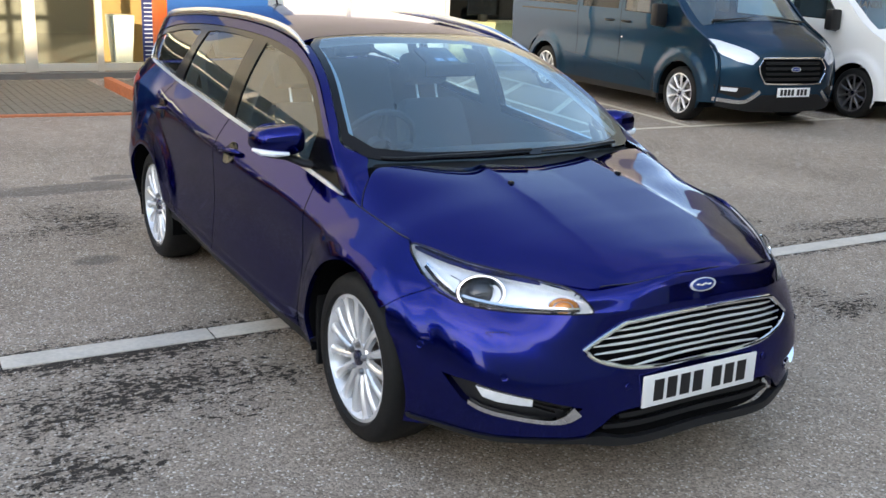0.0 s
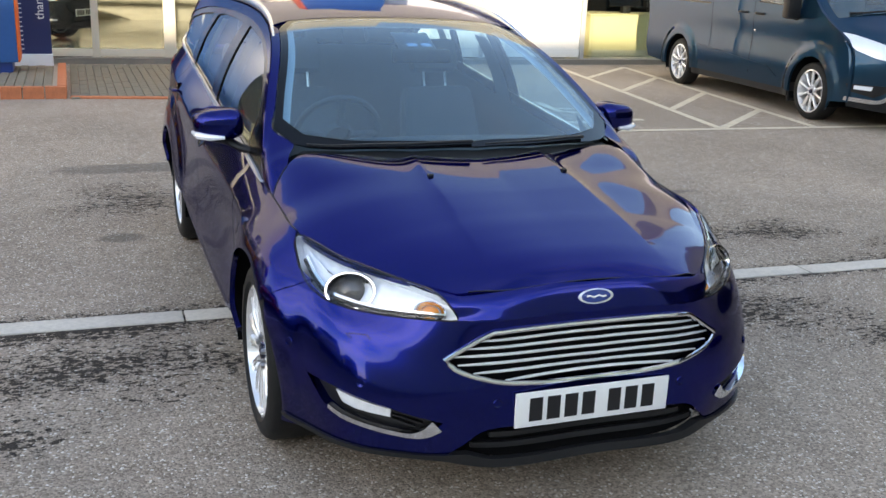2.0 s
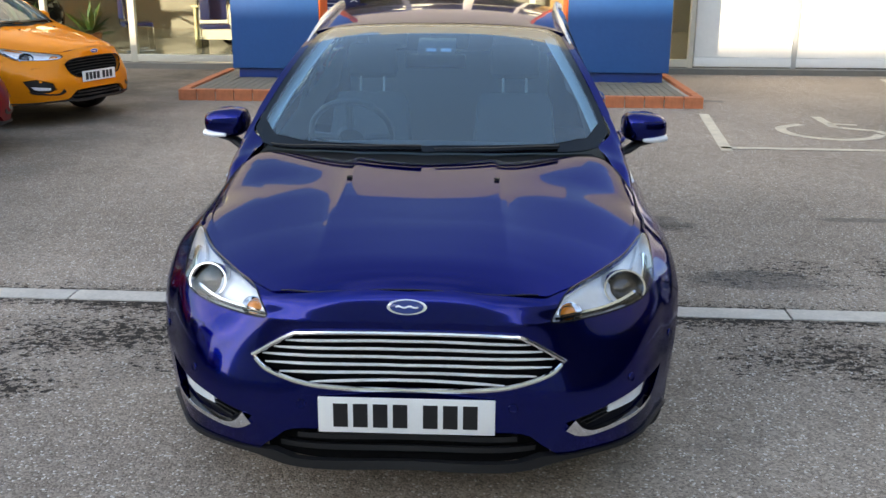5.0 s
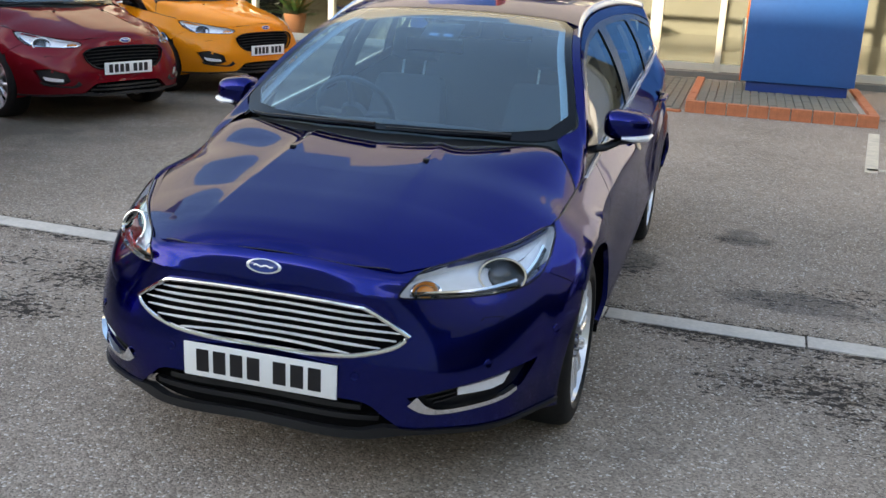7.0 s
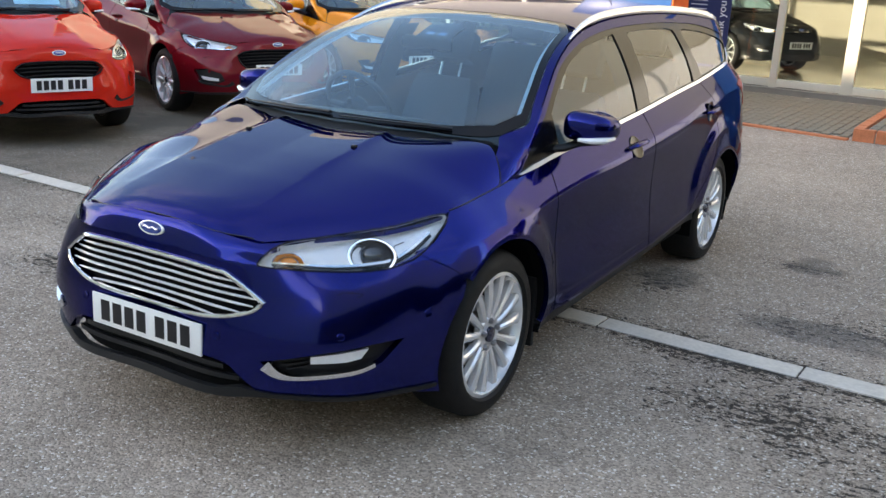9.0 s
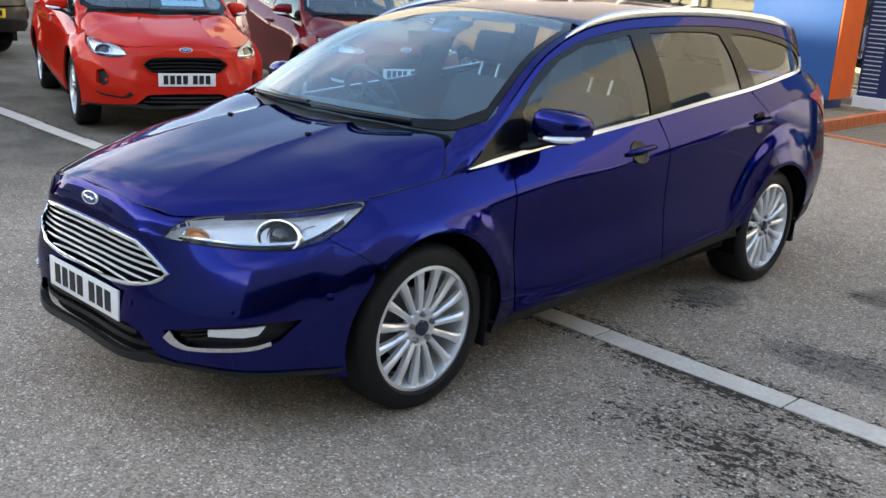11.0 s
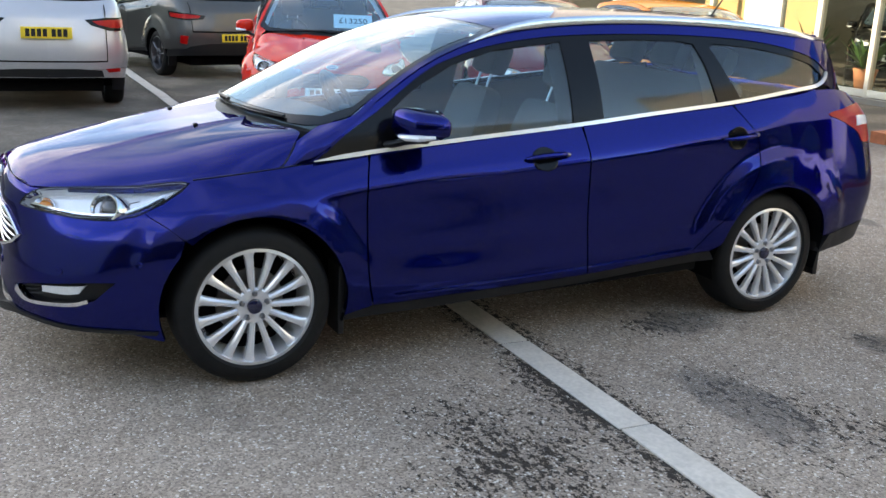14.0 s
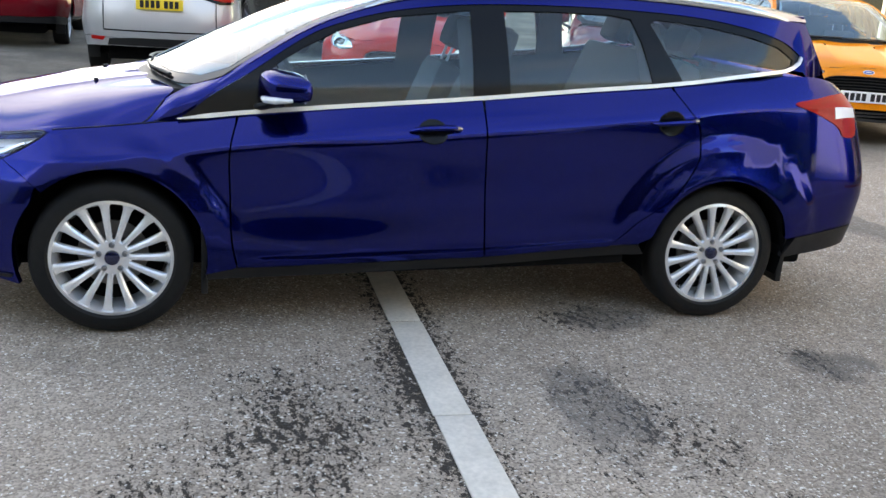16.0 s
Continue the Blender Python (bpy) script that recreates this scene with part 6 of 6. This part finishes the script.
for (xa, wa), (xb, wb) in zip(MULLIONS, MULLIONS[1:]):
    part("mullion", boxed(xb - wb / 2, WALL_Y - .05, FLOOR_Z, xb + wb / 2, WALL_Y + .07, 3.6, .004), CREAM, glazing)
    part("bottom_rail", boxed(xa + wa / 2, WALL_Y - .045, FLOOR_Z + .01, xb - wb / 2, WALL_Y + .06, FLOOR_Z + .12, .004), CREAM, glazing)
    part("head_rail", boxed(xa + wa / 2, WALL_Y - .045, 2.75, xb - wb / 2, WALL_Y + .06, 2.85, .004), CREAM, glazing)
    p = part("pane", boxed(xa + wa / 2, WALL_Y, FLOOR_Z + .12, xb - wb / 2, WALL_Y + .008, 3.6, 0), SHOPGLASS, glazing, smooth=False)
    p.visible_shadow = False
white = thing("window_white", "white backed glazing panels in a grey frame", "window", kind="structure")
for x0, x1 in ((3.44, 4.92), (4.99, 6.78)):
    part("white_panel", boxed(x0, WALL_Y - .01, FLOOR_Z + .16, x1, WALL_Y + .06, 3.6, .004), WHITEWALL, white)
    part("sill_rail", boxed(x0, WALL_Y - .03, FLOOR_Z + .02, x1, WALL_Y + .06, FLOOR_Z + .155, .004), WHITEWALL, white)
for x in (4.955, 6.83, 9.2):
    part("mullion", boxed(x - .035, WALL_Y - .05, FLOOR_Z, x + .035, WALL_Y + .07, 3.6, .004), GREYFRAME, white)
p = part("pane", boxed(6.87, WALL_Y, FLOOR_Z + .02, 9.16, WALL_Y + .008, 3.6, 0), SHOPGLASS, white, smooth=False)
p.visible_shadow = False
structure("wall_east", boxed(9.24, WALL_Y - .02, -.1, 14, WALL_Y + .1, 3.6), WHITEWALL, "white rendered wall", "wall")
desk = thing("reception_desk", "beige panelled counter behind the window", "counter")
part("front_panel", boxed(7.30, 12.60, FLOOR_Z, 9.1, 12.70, .80, .01), BEIGEPANEL, desk)
part("end_panel", boxed(7.25, 12.60, FLOOR_Z, 7.298, 13.5, .80, .01), BEIGEPANEL, desk)
part("worktop", boxed(7.22, 12.57, .802, 9.15, 13.5, .83, .01), BEIGEPANEL, desk)
part("skirting", boxed(7.31, 12.58, FLOOR_Z, 9.1, 12.598, FLOOR_Z + .10, .002), CREAM, desk)
mon = thing("monitor", "black computer monitor on the counter", "monitor")
part("screen", boxed(7.75, 12.85, .95, 8.45, 12.89, 1.38, .01), GLOSSBLACK, mon)
part("stand", boxed(8.02, 12.83, .832, 8.18, 12.93, .96, .01), BLACK, mon)
blind = structure("wall_partition", boxed(6.5, 14.0, FLOOR_Z, 10.5, 14.1, 3.6), DARK, "dark partition", "wall")
wood = structure("wall_wood", boxed(1.30, 13.6, FLOOR_Z, 2.6, 13.7, 3.2), WOODPANEL, "oak wall panel", "wall")
cone = boxed(-.13, -.13, 0, .13, .13, .78, .015)
for v in cone.verts:
    f = 1 + .42 * v.co.z / .78
    v.co.x *= f
    v.co.y *= f
planter = part("planter", cone, WHITEWALL)
planter.location = (1.40, 12.8, FLOOR_Z)
tagged(planter, "tall tapered white planter", "planter")
def pull_up(x, y):
    banner = thing("pull_up_banner", "navy printed pull-up banner beside the doors", "banner", Matrix.Translation((x, y, 0)), "pull-up banners")
    part("sheet", boxed(0, 0, .20, .62, .012, 2.1, 0), NAVY, banner, smooth=False)
    part("foot", boxed(-.01, -.10, .0, .63, .12, .20, .01), WHITEPRINT, banner)
    for k in range(26):
        part("print_stripe", boxed(.03, -.004, .26 + .06 * k, .27, -.001, .272 + .06 * k, 0), WHITEPRINT, banner, smooth=False)
    written(banner, "thank you", Matrix.Translation((.50, -.004, .98)) @ Matrix.Rotation(radians(90), 4, "X") @ Matrix.Rotation(radians(90), 4, "Z"), .16, WHITEPRINT, "banner_text")


pull_up(-2.27, 11.5)
pull_up(1.40, 11.5)


def office_chair(x, y, yaw):
    c = thing("office_chair", "dark upholstered chair on a tubular steel frame", "chair", Matrix.Translation((x, y, FLOOR_Z)) @ Matrix.Rotation(radians(yaw), 4, "Z"), "showroom chairs")
    part("seat", boxed(-.24, -.24, .42, .24, .24, .50, .03), NAVY, c)
    part("backrest", boxed(-.23, .20, .55, .23, .27, .95, .03), NAVY, c)
    for sx in (1, -1):
        bm = bmesh.new()
        tube(bm, [(sx * .25, .26, .9), (sx * .25, .24, .45), (sx * .25, -.22, .42), (sx * .25, -.24, .02), (sx * .25, .26, .012)], .012, 8)
        part("leg_frame", bm, CHROME, c)


for x, y, yaw in ((-4.4, 13.6, 20), (-3.6, 14.2, -70), (-5.9, 14.0, 120)):
    office_chair(x, y, yaw)
desk2 = thing("sales_desk", "pale wooden sales desk in the showroom", "desk", Matrix.Translation((-4.2, 15.0, FLOOR_Z)))
part("desktop", boxed(-.9, -.4, .72, .9, .4, .76, .008), BEIGEPANEL, desk2)
for sx in (1, -1):
    part("end_panel", boxed(sx * .84 - .02, -.38, 0, sx * .84 + .02, .38, .718, .004), BEIGEPANEL, desk2)
part("modesty_panel", boxed(-.81, -.30, .15, .81, -.28, .715, .004), CREAM, desk2)
structure("wall_wood_west", boxed(-13.5, 14.5, FLOOR_Z, -10.2, 14.6, 2.6), WOODPANEL, "oak wall panel at the back of the showroom", "wall")


def potted(x, y, h):
    t = thing("potted_plant", "leafy plant in a terracotta pot", "plant", Matrix.Translation((x, y, FLOOR_Z)), "potted plants")
    bm = bmesh.new()
    lathe(bm, [(.0001, .0), (.13, 0), (.19, .36), (.20, .36), (.20, .40), (.17, .40), (.16, .34), (.0001, .33)], 20)
    part("pot", bm, TERRACOTTA, t)
    bm = bmesh.new()
    for k in range(46):
        a, e = random.uniform(0, 6.28), random.uniform(.2, 1.3)
        L = random.uniform(.3, .7) * h
        base = Vector((random.uniform(-.05, .05), random.uniform(-.05, .05), .36))
        d = Vector((math.cos(a) * math.cos(e), math.sin(a) * math.cos(e), math.sin(e)))
        s = d.cross(Vector((0, 0, 1))).normalized() * .035
        p1, p2 = base + d * L * .55, base + d * L - Vector((0, 0, .12 * L))
        vs = [bm.verts.new(v) for v in (base, p1 + s, p2, p1 - s)]
        bm.faces.new(vs)
    part("leaves", bm, LEAF, t)


for x, y, h in ((-7.3, 12.7, 1.2), (-6.2, 12.6, 1.0), (-8.6, 12.8, 1.4)):
    potted(x, y, h)
show = parked("black car on the showroom floor", -1.9, 14.6, 60, (1.0, .96, 1.02), BLACKPAINT, FACE_A, "showroom cars", seats=False, spokes=10)
show.location.z = FLOOR_Z
parked("dark blue car on the showroom floor", -8.6, 15.0, 40, (1.0, .96, 1.02), BLACKPAINT, FACE_A, "showroom cars", seats=False, spokes=10).location.z = FLOOR_Z

# the building across the road, behind the camera, whose shade lies over the forecourt
structure("wall_south", boxed(-60, -22.4, -.2, 60, -22, 10.7), CLADDING, "plain building across the road", "wall")

# the showroom's wing, off beyond the vans
WING = Matrix.Translation((17.2, 12.0, 0)) @ Matrix.Rotation(radians(-115), 4, "Z")
structure("wall_wing_upper", boxed(0, 0, 3.4, 23, .3, 8.2, 0, WING), CLADDING, "pale cladding of the showroom wing", "wall")
# unseen lower wall, made black so that the car doors reflect dark
structure("wall_wing_lower", boxed(0, .1, -.2, 23, .3, 3.4, 0, WING), GLOSSBLACK, "black lower wall of the showroom wing, unseen, darkens reflections", "wall")
